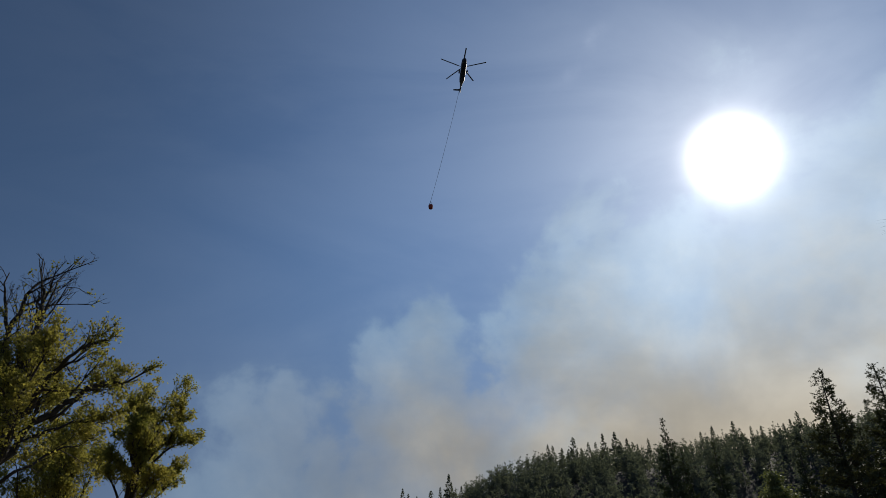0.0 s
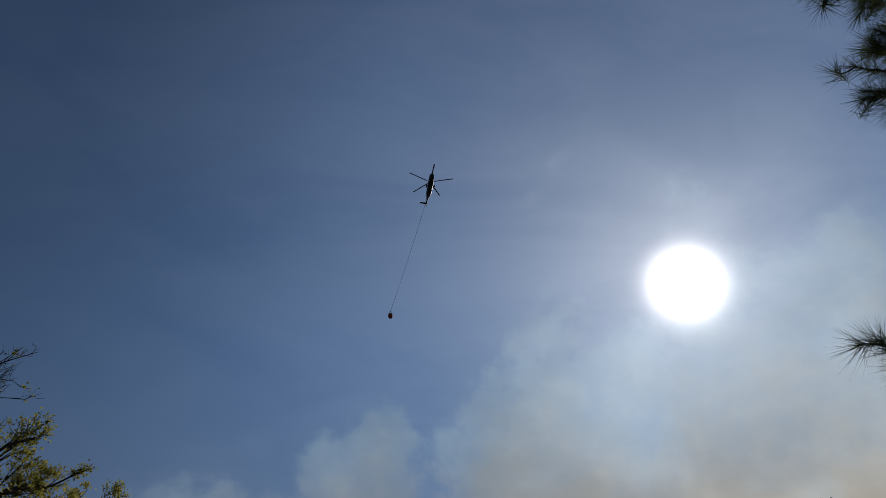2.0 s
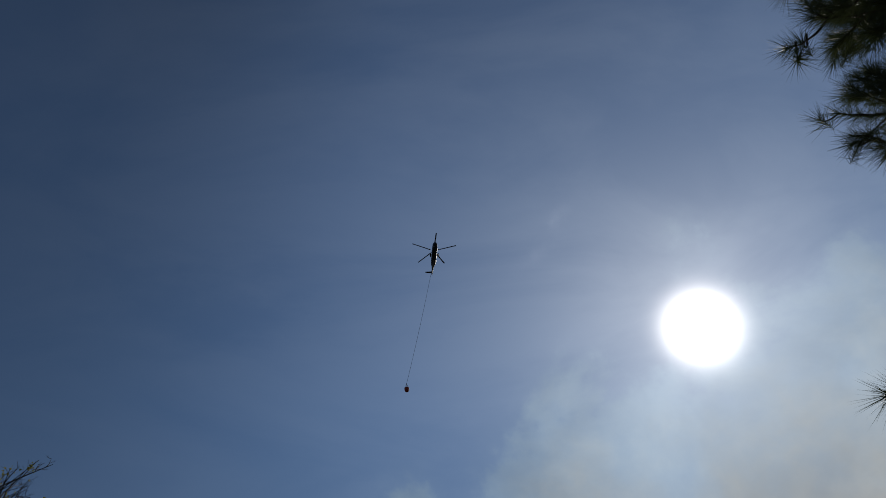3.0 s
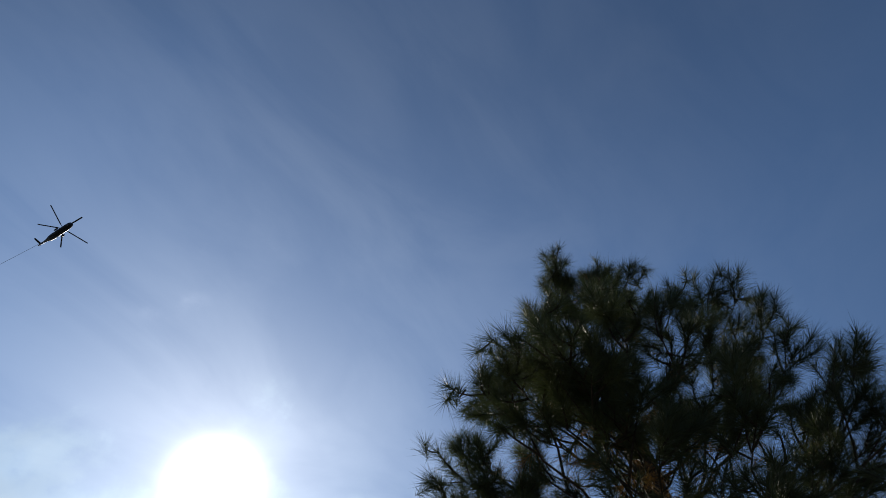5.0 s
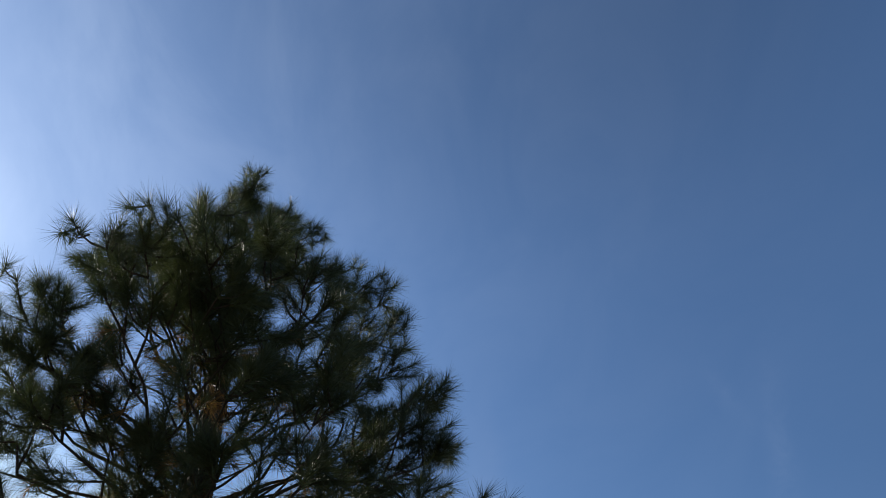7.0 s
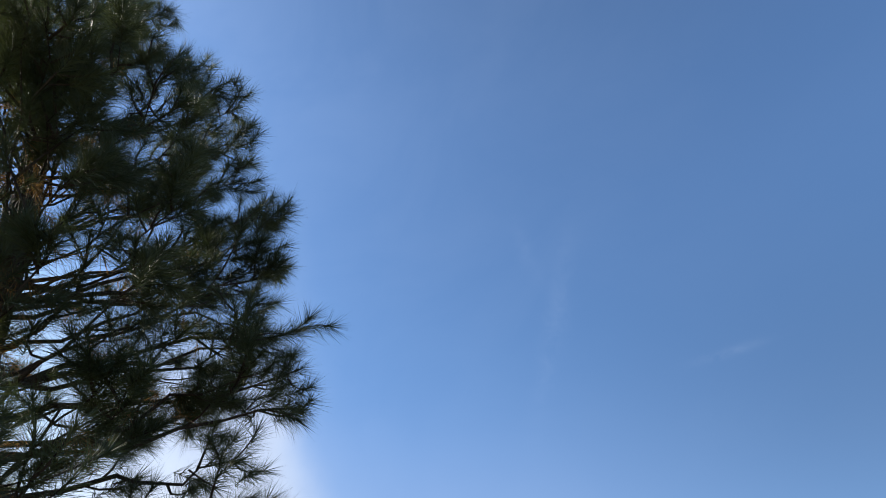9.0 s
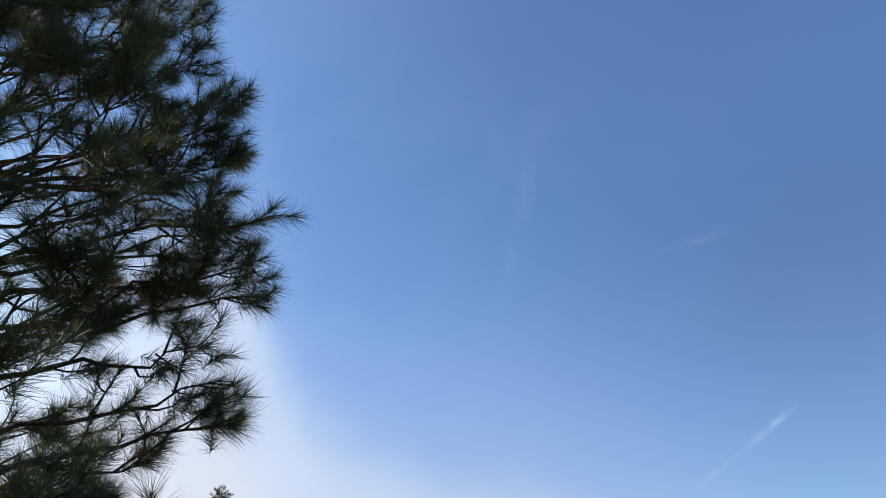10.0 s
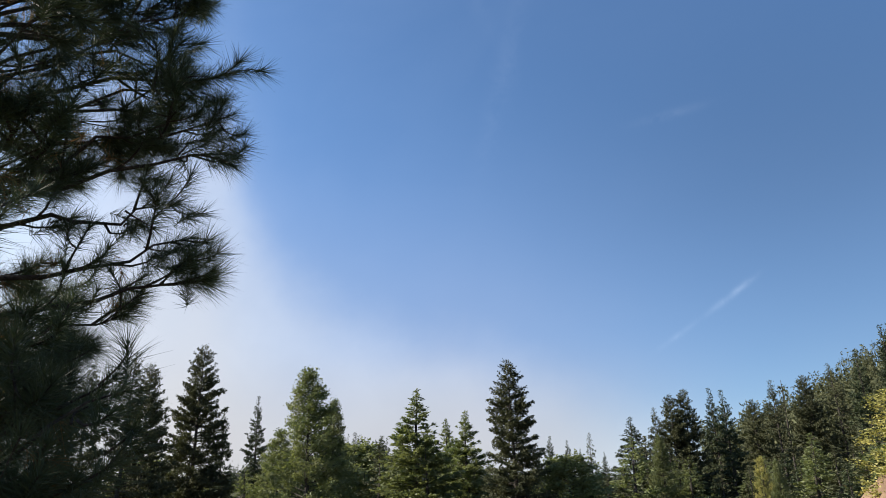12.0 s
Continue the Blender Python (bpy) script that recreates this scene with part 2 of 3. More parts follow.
# ------------------------------------------------------------ mesh tools
class Build:
    """Gathers vertices and faces of one mesh."""

    def __init__(self):
        self.verts, self.faces, self.count = [], [], 0

    def add(self, verts, faces):
        verts, faces = np.asarray(verts, float), np.asarray(faces, int)
        self.verts.append(verts)
        self.faces.extend((faces + self.count).tolist())
        self.count += len(verts)

    def tube(self, pts, radii, sides=6):
        pts = [Vector(p) for p in pts]
        ring, up = [], Vector((0.31, 0.17, 0.93))
        for i, p in enumerate(pts):
            d = (pts[min(i + 1, len(pts) - 1)] - pts[max(i - 1, 0)]).normalized()
            a = d.cross(up)
            a = a.normalized() if a.length > 1e-3 else d.orthogonal().normalized()
            b = d.cross(a)
            for k in range(sides):
                w = 2 * math.pi * k / sides
                ring.append(p + (a * math.cos(w) + b * math.sin(w)) * radii[i])
        f = []
        for i in range(len(pts) - 1):
            for k in range(sides):
                f.append((i * sides + k, i * sides + (k + 1) % sides, (i + 1) * sides + (k + 1) % sides, (i + 1) * sides + k))
        base = self.count
        self.add(ring, f)
        self.faces.append([base + k for k in range(sides)][::-1])
        self.faces.append([base + (len(pts) - 1) * sides + k for k in range(sides)])

    def loft(self, rings):
        """Closed rings of equal length joined to a skin, with caps."""
        n, base = len(rings[0]), self.count
        f = []
        for i in range(len(rings) - 1):
            for k in range(n):
                f.append((i * n + k, i * n + (k + 1) % n, (i + 1) * n + (k + 1) % n, (i + 1) * n + k))
        self.add([p for r in rings for p in r], f)
        self.faces.append([base + k for k in range(n)][::-1])
        self.faces.append([base + (len(rings) - 1) * n + k for k in range(n)])

    def box(self, cx, cy, cz, sx, sy, sz):
        c = np.array([(x, y, z) for x in (-.5, .5) for y in (-.5, .5) for z in (-.5, .5)]) * (sx, sy, sz) + (cx, cy, cz)
        self.add(c, [(0, 1, 3, 2), (4, 6, 7, 5), (0, 4, 5, 1), (2, 3, 7, 6), (0, 2, 6, 4), (1, 5, 7, 3)])

    def mesh(self, name, smooth=False):
        me = bpy.data.meshes.new(name)
        v = np.concatenate(self.verts) if self.verts else np.zeros((0, 3))
        me.from_pydata(v.tolist(), [], self.faces)
        if smooth:
            me.polygons.foreach_set("use_smooth", [True] * len(me.polygons))
        me.update()
        return me


def part(name, build, mat, parent=None, label="", smooth=False, kind=""):
    ob = new(name, build.mesh(name, smooth))
    ob.data.materials.append(mat)
    if parent is not None:
        ob.parent = parent
    return tagged(ob, label, kind=kind)


def thing(name, label, category, at=(0, 0, 0), group="", kind=""):
    ob = new(name)
    ob.empty_display_size = 0.3
    ob.location = at
    return tagged(ob, label, category, group, kind)


def unit(a):
    return a / np.maximum(np.linalg.norm(a, axis=-1, keepdims=True), 1e-9)


def spot(az, r, z=0.0):
    """A place r metres from the viewpoint on a heading in degrees."""
    return Vector((r * math.sin(radians(az)), r * math.cos(radians(az)), z))


# ------------------------------------------------------------ ground and hills
def smooth_step(x, a, b):
    t = np.clip((np.asarray(x, float) - a) / (b - a), 0, 1)
    return t * t * (3 - 2 * t)


def ground_height(x, y):
    """Flat valley floor; a wooded ridge ahead, a slope closing the far side and a distant hill between them."""
    x, y = np.asarray(x, float), np.asarray(y, float)
    r, az = np.hypot(x, y), np.degrees(np.arctan2(x, y))
    ridge = 69 * smooth_step(r, 120, 330) * (smooth_step(az, -4, 7) * 0.32 + 0.68 * smooth_step(az, -30, -2)) * (1 - smooth_step(az, 55, 95))
    side = 64 * smooth_step(r, 80, 280) * smooth_step(az, 134, 166) * (1 - smooth_step(az, 215, 260))
    far = 34 * np.exp(-((az - 110) / 9) ** 2) * smooth_step(r, 330, 560) + 22 * smooth_step(r, 400, 900)
    roll = 1.2 * np.sin(x * 0.021 + 1) * np.sin(y * 0.017) * smooth_step(r, 25, 90)
    return ridge + side + far + roll


def build_ground():
    b = Build()
    radii = np.concatenate([[0.0], np.geomspace(1.5, 4200, 76)])
    heads = np.radians(np.arange(0, 360, 2.0))
    rr, aa = np.meshgrid(radii, heads, indexing="ij")
    x, y = rr * np.sin(aa), rr * np.cos(aa)
    z = ground_height(x, y)
    n = len(heads)
    f = [(i * n + k, i * n + (k + 1) % n, (i + 1) * n + (k + 1) % n, (i + 1) * n + k) for i in range(len(radii) - 1) for k in range(n)]
    b.add(np.stack([x, y, z], -1).reshape(-1, 3), f)
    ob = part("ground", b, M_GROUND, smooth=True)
    return tagged(ob, "dry grassy valley floor rising into wooded hills", "ground", kind="structure")


build_ground()


def on_ground(az, r):
    p = spot(az, r)
    p.z = float(ground_height(p.x, p.y)) - 0.1
    return p


# ------------------------------------------------------------ trees
def sprays(build, centres, ways, size, rng, per=3, spread=0.9, wide=0.42, loose=0.0):
    """Small pointed leaf sprays round each centre, pointing roughly along the given ways. loose: how far they stray from it."""
    c, w = np.repeat(np.asarray(centres), per, 0), np.repeat(np.asarray(ways), per, 0)
    k = len(c)
    size = np.repeat(np.asarray(size), per) if np.ndim(size) else np.full(k, size)
    if loose:
        c = c + rng.normal(0, loose, (k, 3)) * size[:, None]
    d = unit(unit(w) + rng.normal(0, spread, (k, 3)) * 0.75)
    s = unit(np.cross(d, rng.normal(0, 1, (k, 3))))
    ln = (size * rng.uniform(0.6, 1.3, k))[:, None]
    v = np.stack([c + s * ln * wide * 0.5, c + d * ln, c - s * ln * wide * 0.5], 1).reshape(-1, 3)
    build.add(v, np.arange(k)[:, None] * 3 + np.array([[0, 1, 2]]))


def conifer_meshes(seed, height, radius, shape=0.9, bare=0.08, droop=0.25, clump=0.0, whorl=0.5, size=0.5, dense=1.0, leafy=False, twigs=0.45):
    """Trunk and crown of one conifer at its true size. shape: how the crown tapers; clump: foliage gathered at branch ends; twigs: shortest branch whose wood shows."""
    rng = np.random.default_rng(seed)
    trunk, crown = Build(), Build()
    lean = rng.normal(0, 0.012, 2)
    axis = lambda z: np.array([lean[0] * z + 0.06 * math.sin(z * 0.7 + seed), lean[1] * z, z])
    r0 = 0.012 * height + 0.05
    zs = np.linspace(0, height * 0.985, 12)
    trunk.tube([axis(z) for z in zs], [max(0.02, r0 * (1 - z / height) ** 0.85) for z in zs], 7)
    z = height * bare
    centres, ways = [], []
    while z < height * 0.985:
        f = z / height
        reach = radius * (1 - f) ** shape * min(1.0, 0.55 + (f - bare) * 3.5) + 0.10 + 0.012 * height * (1 - f)
        for _ in range(rng.integers(3, 6)):
            a, ln = rng.uniform(0, 2 * math.pi), reach * rng.uniform(0.55, 1.18)
            d = np.array([math.cos(a), math.sin(a), 0])
            rise = 0.55 * f - droop * (1 - f) + rng.normal(0, 0.10)
            base = axis(z)
            mid = base + d * ln * 0.5 + np.array([0, 0, ln * rise * 0.35])
            tip = base + d * ln + np.array([0, 0, ln * rise])
            if ln > twigs:
                trunk.tube([base, mid, tip], [0.012 * ln + 0.015, 0.008 * ln + 0.01, 0.006], 3)
            k = max(2, int(ln / size * 1.05 * dense))
            t = rng.uniform(0.25 + 0.4 * clump, 1.02, k)[:, None]
            side = np.array([-d[1], d[0], 0])
            off = rng.normal(0, 1, (k, 1)) * side * ln * 0.2 * (1.15 - t) + rng.normal(0, 0.06, (k, 3)) * (1 + clump)
            centres.append(base + (tip - base) * t + np.array([0, 0, 1]) * (np.sin(t * 3.1) * ln * -0.06) + off)
            ways.append(np.repeat((d + np.array([0, 0, 0.15 + 0.5 * clump]))[None], k, 0))
        z += whorl * rng.uniform(0.7, 1.3) * (0.6 + 0.6 * (1 - f))
    centres.append(np.array([axis(height * q) for q in (0.93, 0.955, 0.975, 0.985)]))
    ways.append(np.tile([0, 0, 1.0], (4, 1)))
    centres = np.concatenate(centres)
    small = size * (0.36 + 0.64 * np.clip((1 - centres[:, 2] / height) / 0.42, 0, 1) ** 0.8)
    if leafy:
        sprays(crown, centres, np.concatenate(ways), size, rng, 8, 1.3, 0.85, 0.9)
    else:
        sprays(crown, centres, np.concatenate(ways), small, rng, 6, 0.8 + clump * 0.6, 0.6, 0.32)
    return trunk, crown


def limbed_tree(name, label, group, az0, r, limbs, seed, leaf_mat, leaf=0.065, leaves=34, trunk_r=0.2, twig=1.0):
    """A broadleaf tree from its main limbs. Each limb: thickness, bareness 0 to 1, then (heading, elevation) along it as seen from the viewpoint."""
    rng, leaf_rng = np.random.default_rng(seed), np.random.default_rng(seed + 900)
    root = np.array(on_ground(az0, r))
    tree = thing(name, label, "tree", root, group)
    crown = Build()
    centres, ways = [], []
    away, side, up = np.array(spot(az0, 1.0)), np.array(spot(az0 + 90, 1.0)), np.array([0, 0, 1.0])

    def place(az, el):
        d = radians(az - az0)
        return side * r * math.tan(d) + up * (CAM_Z + r / math.cos(d) * math.tan(radians(el)) - root[2])

    def twigs(wood, pts, rad, ln, level, bare):
        n = (5 if bare > 0.9 else 7) if level == 0 else 3 if bare > 0.9 else 4
        for j in range(n):
            f = 0.25 + 0.75 * (j + rng.uniform(0, 1)) / n
            k = min(int(f * (len(pts) - 1)), len(pts) - 2)
            u = f * (len(pts) - 1) - k
            q = pts[k] * (1 - u) + pts[k + 1] * u
            d = unit(unit(pts[k + 1] - pts[k]) * 1.0 + rng.normal(0, 0.55, 3) + up * 0.25)
            m = ln * rng.uniform(0.6, 1.15) * (1.15 - 0.45 * f)
            c = [q, q + d * m * 0.5 + rng.normal(0, 0.05, 3) * m, q + d * m + up * m * rng.uniform(-0.05, 0.15)]
            wood.tube(c, [rad, rad * 0.65, rad * 0.25], 4)
            if level < (3 if bare > 0.9 else 2):
                twigs(wood, c, rad * 0.5, m * 0.55, level + 1, bare)
            if 1 <= level <= 2 and rng.uniform() >= bare:
                t = leaf_rng.uniform(0.15, 1.05, (leaves, 1))
                centres.append(c[0] + (c[2] - c[0]) * t + leaf_rng.normal(0, 0.12 * m + leaf * 0.8, (leaves, 3)))
                ways.append(np.repeat((d - up * 0.15)[None], leaves, 0))

    trunk = Build()
    fork = place(*limbs[0][2])
    trunk.tube([np.zeros(3), fork * 0.5 + rng.normal(0, 0.05, 3), fork], [trunk_r, trunk_r * 0.85, trunk_r * 0.7], 9)
    part("trunk", trunk, M_BARK, tree, smooth=True)
    for thick, bare, *way in limbs:
        flat = [place(*w) for w in way]
        for turn, short in ((0.0, 1.0), (rng.uniform(60, 110), 0.75), (-rng.uniform(60, 110), 0.75)):
            c, s_ = math.cos(radians(turn)), math.sin(radians(turn))
            pts = []
            for q in flat:
                x = float(np.dot(q, side)) - float(np.dot(fork, side))
                pts.append(side * (float(np.dot(fork, side)) + x * c) + away * (x * s_) + up * q[2] * (1 if short == 1 else 0.97))
            fine = [pts[0]]
            for a, b in zip(pts, pts[1:]):
                for u in (0.34, 0.67, 1.0):
                    fine.append(a + (b - a) * u + rng.normal(0, 0.05, 3))
            wood = Build()
            wood.tube(fine, np.linspace(thick, thick * 0.22, len(fine)), 7)
            span = float(np.linalg.norm(fine[-1] - fine[0]))
            twigs(wood, fine, thick * 0.26, twig * (0.6 + 0.24 * span), 0, bare)
            part("limb", wood, M_BARK, tree)
    sprays(crown, np.concatenate(centres), np.concatenate(ways), leaf, leaf_rng, 2, 1.1, 0.8)
    part("leaves", crown, leaf_mat, tree, "yellow-green autumn leaves", kind="stuff")
    return tree


# ------------------------------------------------------------ the young pine beside the camera
PINE_HEAD, PINE_R = 68.0, 3.6


def pine_axis(h):
    """The trunk's centre at height h: it sweeps gently to one side on its way up."""
    head = 76.0 - 12.3 * float(smooth_step(h, 1.8, 8.2))
    return np.array(spot(head, PINE_R + 0.03 * math.sin(h * 2.1), h))


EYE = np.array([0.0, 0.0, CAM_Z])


def pine_reach(h):
    """Radius of the crown at height h."""
    return float(np.interp(h, (0.6, 2.0, 3.0, 3.7, 4.4, 5.0, 5.7, 6.4, 7.0, 7.3), (1.5, 1.8, 1.98, 1.98, 1.85, 1.55, 1.2, 0.72, 0.3, 0.12)))


# how far the long limbs reach out on either flank of the crown, and the height of their tips
FLANK_EAST = [(0.27, 6.82), (0.56, 6.72), (0.80, 6.22), (1.26, 5.84), (1.34, 5.42), (1.39, 5.06), (1.67, 4.77), (1.71, 4.40), (1.68, 4.10), (1.99, 3.69), (2.01, 3.44), (2.0, 3.22),
              (1.80, 2.98), (1.88, 2.79), (1.95, 2.57), (1.64, 2.43), (1.5, 2.28), (1.47, 2.0), (1.5, 1.75)]
FLANK_WEST = [(0.52, 6.88), (0.62, 6.45), (0.74, 5.98), (0.96, 5.72), (1.12, 5.48), (1.22, 5.3), (1.36, 4.86), (1.33, 4.62), (1.42, 4.27), (1.05, 4.04), (1.23, 3.80), (1.12, 3.45), (1.40, 3.2), (1.88, 2.8), (1.5, 2.5)]
# bays between them, where the sky shows
BAY_EAST, BAY_WEST = [(0.1, 7.0), (0.3, 6.5), (1.22, 4.94), (1.56, 4.25), (1.42, 3.13), (1.3, 3.06), (1.4, 2.2)], [(0.68, 5.62), (1.2, 4.5), (0.85, 4.16), (1.02, 3.55), (1.0, 3.35)]


def flank_edge(east, h):
    """Edge of the crown across the view at height h, bays included."""
    rows = sorted((z, r) for r, z in (FLANK_EAST + BAY_EAST if east else FLANK_WEST + BAY_WEST))
    return float(np.interp(h, [z for z, _ in rows], [r for _, r in rows]))


def needle_tufts(build, tips, ways, rng, count=125, length=0.142, back=0.13):
    """Bundles of long needles along the last stretch of each twig, spread like a bottle brush."""
    tips, ways = np.asarray(tips), unit(np.asarray(ways))
    k = len(tips) * count
    tip, way = np.repeat(tips, count, 0), np.repeat(ways, count, 0)
    t = rng.uniform(0, 1, (k, 1)) ** 1.4
    root = tip - way * t * back
    side = unit(np.cross(way, rng.normal(0, 1, (k, 3))))
    ang = np.radians(8 + 72 * (0.45 * t ** 0.6 + 0.55 * rng.uniform(0, 1, (k, 1))) + rng.normal(0, 8, (k, 1)))
    d = unit(way * np.cos(ang) + side * np.sin(ang))
    ln = length * rng.uniform(0.72, 1.14, (k, 1)) * np.repeat(rng.uniform(0.85, 1.12, (len(tips), 1)), count, 0)
    end = root + d * ln + np.array([0, 0, -1]) * ln * rng.uniform(0.0, 0.2, (k, 1))
    flat = unit(np.cross(d, rng.normal(0, 1, (k, 3)))) * 0.0014
    v = np.stack([root - flat, root + flat, end], 1).reshape(-1, 3)
    build.add(v, np.arange(k)[:, None] * 3 + np.array([[0, 1, 2]]))


def bend(a, b, c, n):
    """Points along a quadratic curve."""
    t = np.linspace(0, 1, n)[:, None]
    return (1 - t) ** 2 * a + 2 * t * (1 - t) * b + t * t * c


def pine_limb(tree, rng, foot_h, tip, thick, sag, sides=0):
    """One limb from the trunk to its tip, with side shoots, each ending in needle tufts."""
    foot = pine_axis(foot_h)
    tip = np.asarray(tip, float)
    reach = np.linalg.norm(tip - foot)
    mid = foot + (tip - foot) * 0.55 + np.array([0, 0, -sag * reach]) + rng.normal(0, 0.05, 3) * reach
    path = bend(foot, mid, tip, 9)
    path[1:-1] += rng.normal(0, 0.026, (7, 3))
    wood, green, brown = Build(), Build(), Build()
    wood.tube(path, thick * np.linspace(0.85, 0.22, 9) ** 1.25, 6)
    tips, ways, dead, dead_ways = [], [], [], []

    def shoot(root, way, ln, depth):
        up = np.array([0, 0, 1.0])
        end = root + unit(way) * ln + up * ln * rng.uniform(0.05, 0.32)
        pts = bend(root, root + unit(way) * ln * 0.6 + rng.normal(0, 0.03, 3), end, 4)
        wood.tube(pts, np.linspace(0.0055 if depth else 0.0075, 0.003, 4), 4)
        last = unit(pts[-1] - pts[-2])
        tips.append(end), ways.append(last + up * 0.25)
        if rng.uniform() < 0.34 and ln > 0.16:
            tips.append(pts[2]), ways.append(last + rng.normal(0, 0.35, 3))
        if depth < 1:
            for _ in range(rng.integers(1, 3)):
                f = rng.uniform(0.45, 0.95)
                side = unit(np.cross(way, up)) * rng.choice((-1, 1))
                shoot(root + (end - root) * f, unit(way) * 0.8 + side * rng.uniform(0.5, 1.0) + up * rng.normal(0.05, 0.25), ln * rng.uniform(0.35, 0.6), depth + 1)

    n_side = sides or max(3, int(reach * 3.6))
    for j in range(n_side):
        s = (0.46 if foot_h > 3.6 else 0.26) + (0.52 if foot_h > 3.6 else 0.72) * (j + rng.uniform(0.1, 0.9)) / n_side
        q = np.array([np.interp(s, np.linspace(0, 1, 9), path[:, a]) for a in range(3)])
        tang = unit(path[min(8, int(s * 8) + 1)] - path[int(s * 8)])
        side = unit(np.cross(tang, (0, 0, 1.0))) * (1 if j % 2 else -1)
        shoot(q, tang * rng.uniform(0.5, 1.0) + side * rng.uniform(0.5, 1.0) + np.array([0, 0, rng.normal(0.06, 0.22)]), min(reach, 1.1 if foot_h > 3.6 else 1.6) * rng.uniform(0.15, 0.30) * (1.3 - 0.6 * s), 0)
        if s < 0.7 and rng.uniform() < 0.8 or foot_h < 2.0 and rng.uniform() < 0.9:
            dead.append(q + side * 0.12), dead_ways.append(side + np.array([0, 0, -0.5]))
    end_way = unit(path[-1] - path[-2])
    tips.append(path[-1]), ways.append(end_way)
    for _ in range(4):
        w = end_way + rng.normal(0, 0.6, 3)
        shoot(path[-1] - end_way * rng.uniform(0.04, 0.24), w, rng.uniform(0.10, 0.22), 1)
    limb = part("limb", wood, M_PINEBARK, tree)
    needle_tufts(green, tips, ways, rng)
    part("needles", green, M_NEEDLE, limb, "long dark green needle tufts", kind="stuff")
    if dead:
        needle_tufts(brown, dead, dead_ways, rng, 45, 0.13, 0.12)
        part("dead_needles", brown, M_DEAD, limb, "withered orange-brown needles", kind="stuff")


def build_pine():
    rng = np.random.default_rng(11)
    tree = thing("pine_tree", "young pine with long dark needle tufts beside the viewpoint", "pine tree", pine_axis(0.0))
    tree.location = (0, 0, 0)
    trunk = Build()
    hs = np.linspace(-0.1, 7.2, 26)
    trunk.tube([pine_axis(h) + rng.normal(0, 0.006, 3) for h in hs], [0.14 * (1 - max(h, 0) / 7.6) ** 0.85 + 0.008 for h in hs], 10)
    part("trunk", trunk, M_PINEBARK, tree, smooth=True)
    # outer limbs on either flank of the crown; the needles reach on past the wood
    for east, rows in ((1, FLANK_EAST), (-1, FLANK_WEST)):
        for reach, h in rows:
            for k in range(2 if h > 3.6 else 1):
                q = max(0.1, reach - ((0.08 if h > 4.0 else 0.15) if east > 0 else 0.31) - 0.16 * k)
                turn = math.asin(q / PINE_R) * east
                z = h + (-0.1 if h > 4.3 else 0.03) + rng.uniform(-0.1, 0.04) * k
                tip = np.array(spot(PINE_HEAD + math.degrees(turn), PINE_R * math.cos(turn), z))
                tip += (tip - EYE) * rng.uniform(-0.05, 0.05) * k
                lateral = np.linalg.norm(tip[:2] - pine_axis(z)[:2])
                high = h > 4.3
                pine_limb(tree, rng, z - (0.62 * lateral + 0.1 if high else 0.24 * lateral), tip, (0.010 + 0.010 * lateral) * (0.75 if high else 1.0), 0.14 if high else 0.02, 3 if 3.1 < h < 3.3 and east > 0 else 0)
    # the low twig that hangs free before the bay
    tip = np.array(spot(PINE_HEAD + 24.5, PINE_R * math.cos(radians(24.5)), 3.32))
    pine_limb(tree, rng, 3.1, tip, 0.012, 0.0, 3)
    # the rest of the crown
    for low, high, count, west, edge_of, near, far in ((5.4, 6.5, 24, -1, 1, 0.62, 1.4), (4.2, 5.4, 22, -1, 1, 0.62, 1.4), (2.5, 4.2, 30, -1, 1, 0.62, 1.4), (2.9, 4.4, 2, 0.0, 0.6, 0.58, 0.85),
                                                   (1.0, 2.4, 20, -1, 1, 0.62, 1.4), (1.4, 2.4, 42, 0.1, 1, 0.62, 1.4)):
        made = 0
        while made < count:
            z, f, deep = rng.uniform(low, high), rng.uniform(west, edge_of), rng.uniform(near, far)
            q = f * (flank_edge(f > 0, z) * (0.9 if high != 2.4 else 1.0) - 0.14)
            turn = math.asin(np.clip(q / PINE_R, -0.9, 0.9))
            edge = np.array(spot(PINE_HEAD + math.degrees(turn), PINE_R * math.cos(turn), z))
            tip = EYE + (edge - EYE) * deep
            lateral = np.linalg.norm(tip[:2] - pine_axis(tip[2])[:2])
            if f < -0.2 and 3.0 < z < 4.9 and rng.uniform() < 0.5:
                continue
            if not 0.3 < lateral / pine_reach(tip[2]) < (1.0 if high != 2.4 else 1.25) or tip[2] > 6.9:
                continue
            made += 1
            steep = rng.uniform(0.45, 0.7) if tip[2] > 4.3 else rng.uniform(0.08, 0.42)
            pine_limb(tree, rng, max(0.5, tip[2] - steep * lateral - 0.05), tip, (0.009 + 0.009 * lateral) * (0.75 if z > 4.4 else 1.0), rng.uniform(-0.02, 0.16))
    # leader
    top = pine_axis(7.14)
    green, wood = Build(), Build()
    tips, ways = [], []
    for k in range(17):
        a, f = k * 2.4, -0.6 + 0.72 * k / 16
        d = np.array([math.cos(a) * 0.5, math.sin(a) * 0.5, 0.9])
        q = top + np.array([0, 0, f]) + d * np.array([0.3, 0.3, 0.12]) * (1.0 - 0.5 * k / 16)
        wood.tube([top + np.array([0, 0, f - 0.18]), q], [0.006, 0.004], 4)
        tips.append(q), ways.append(d)
    needle_tufts(green, tips, ways, rng)
    leader = part("leader", wood, M_PINEBARK, tree)
    part("needles", green, M_NEEDLE, leader, "upright needle tufts of the top shoot", kind="stuff")
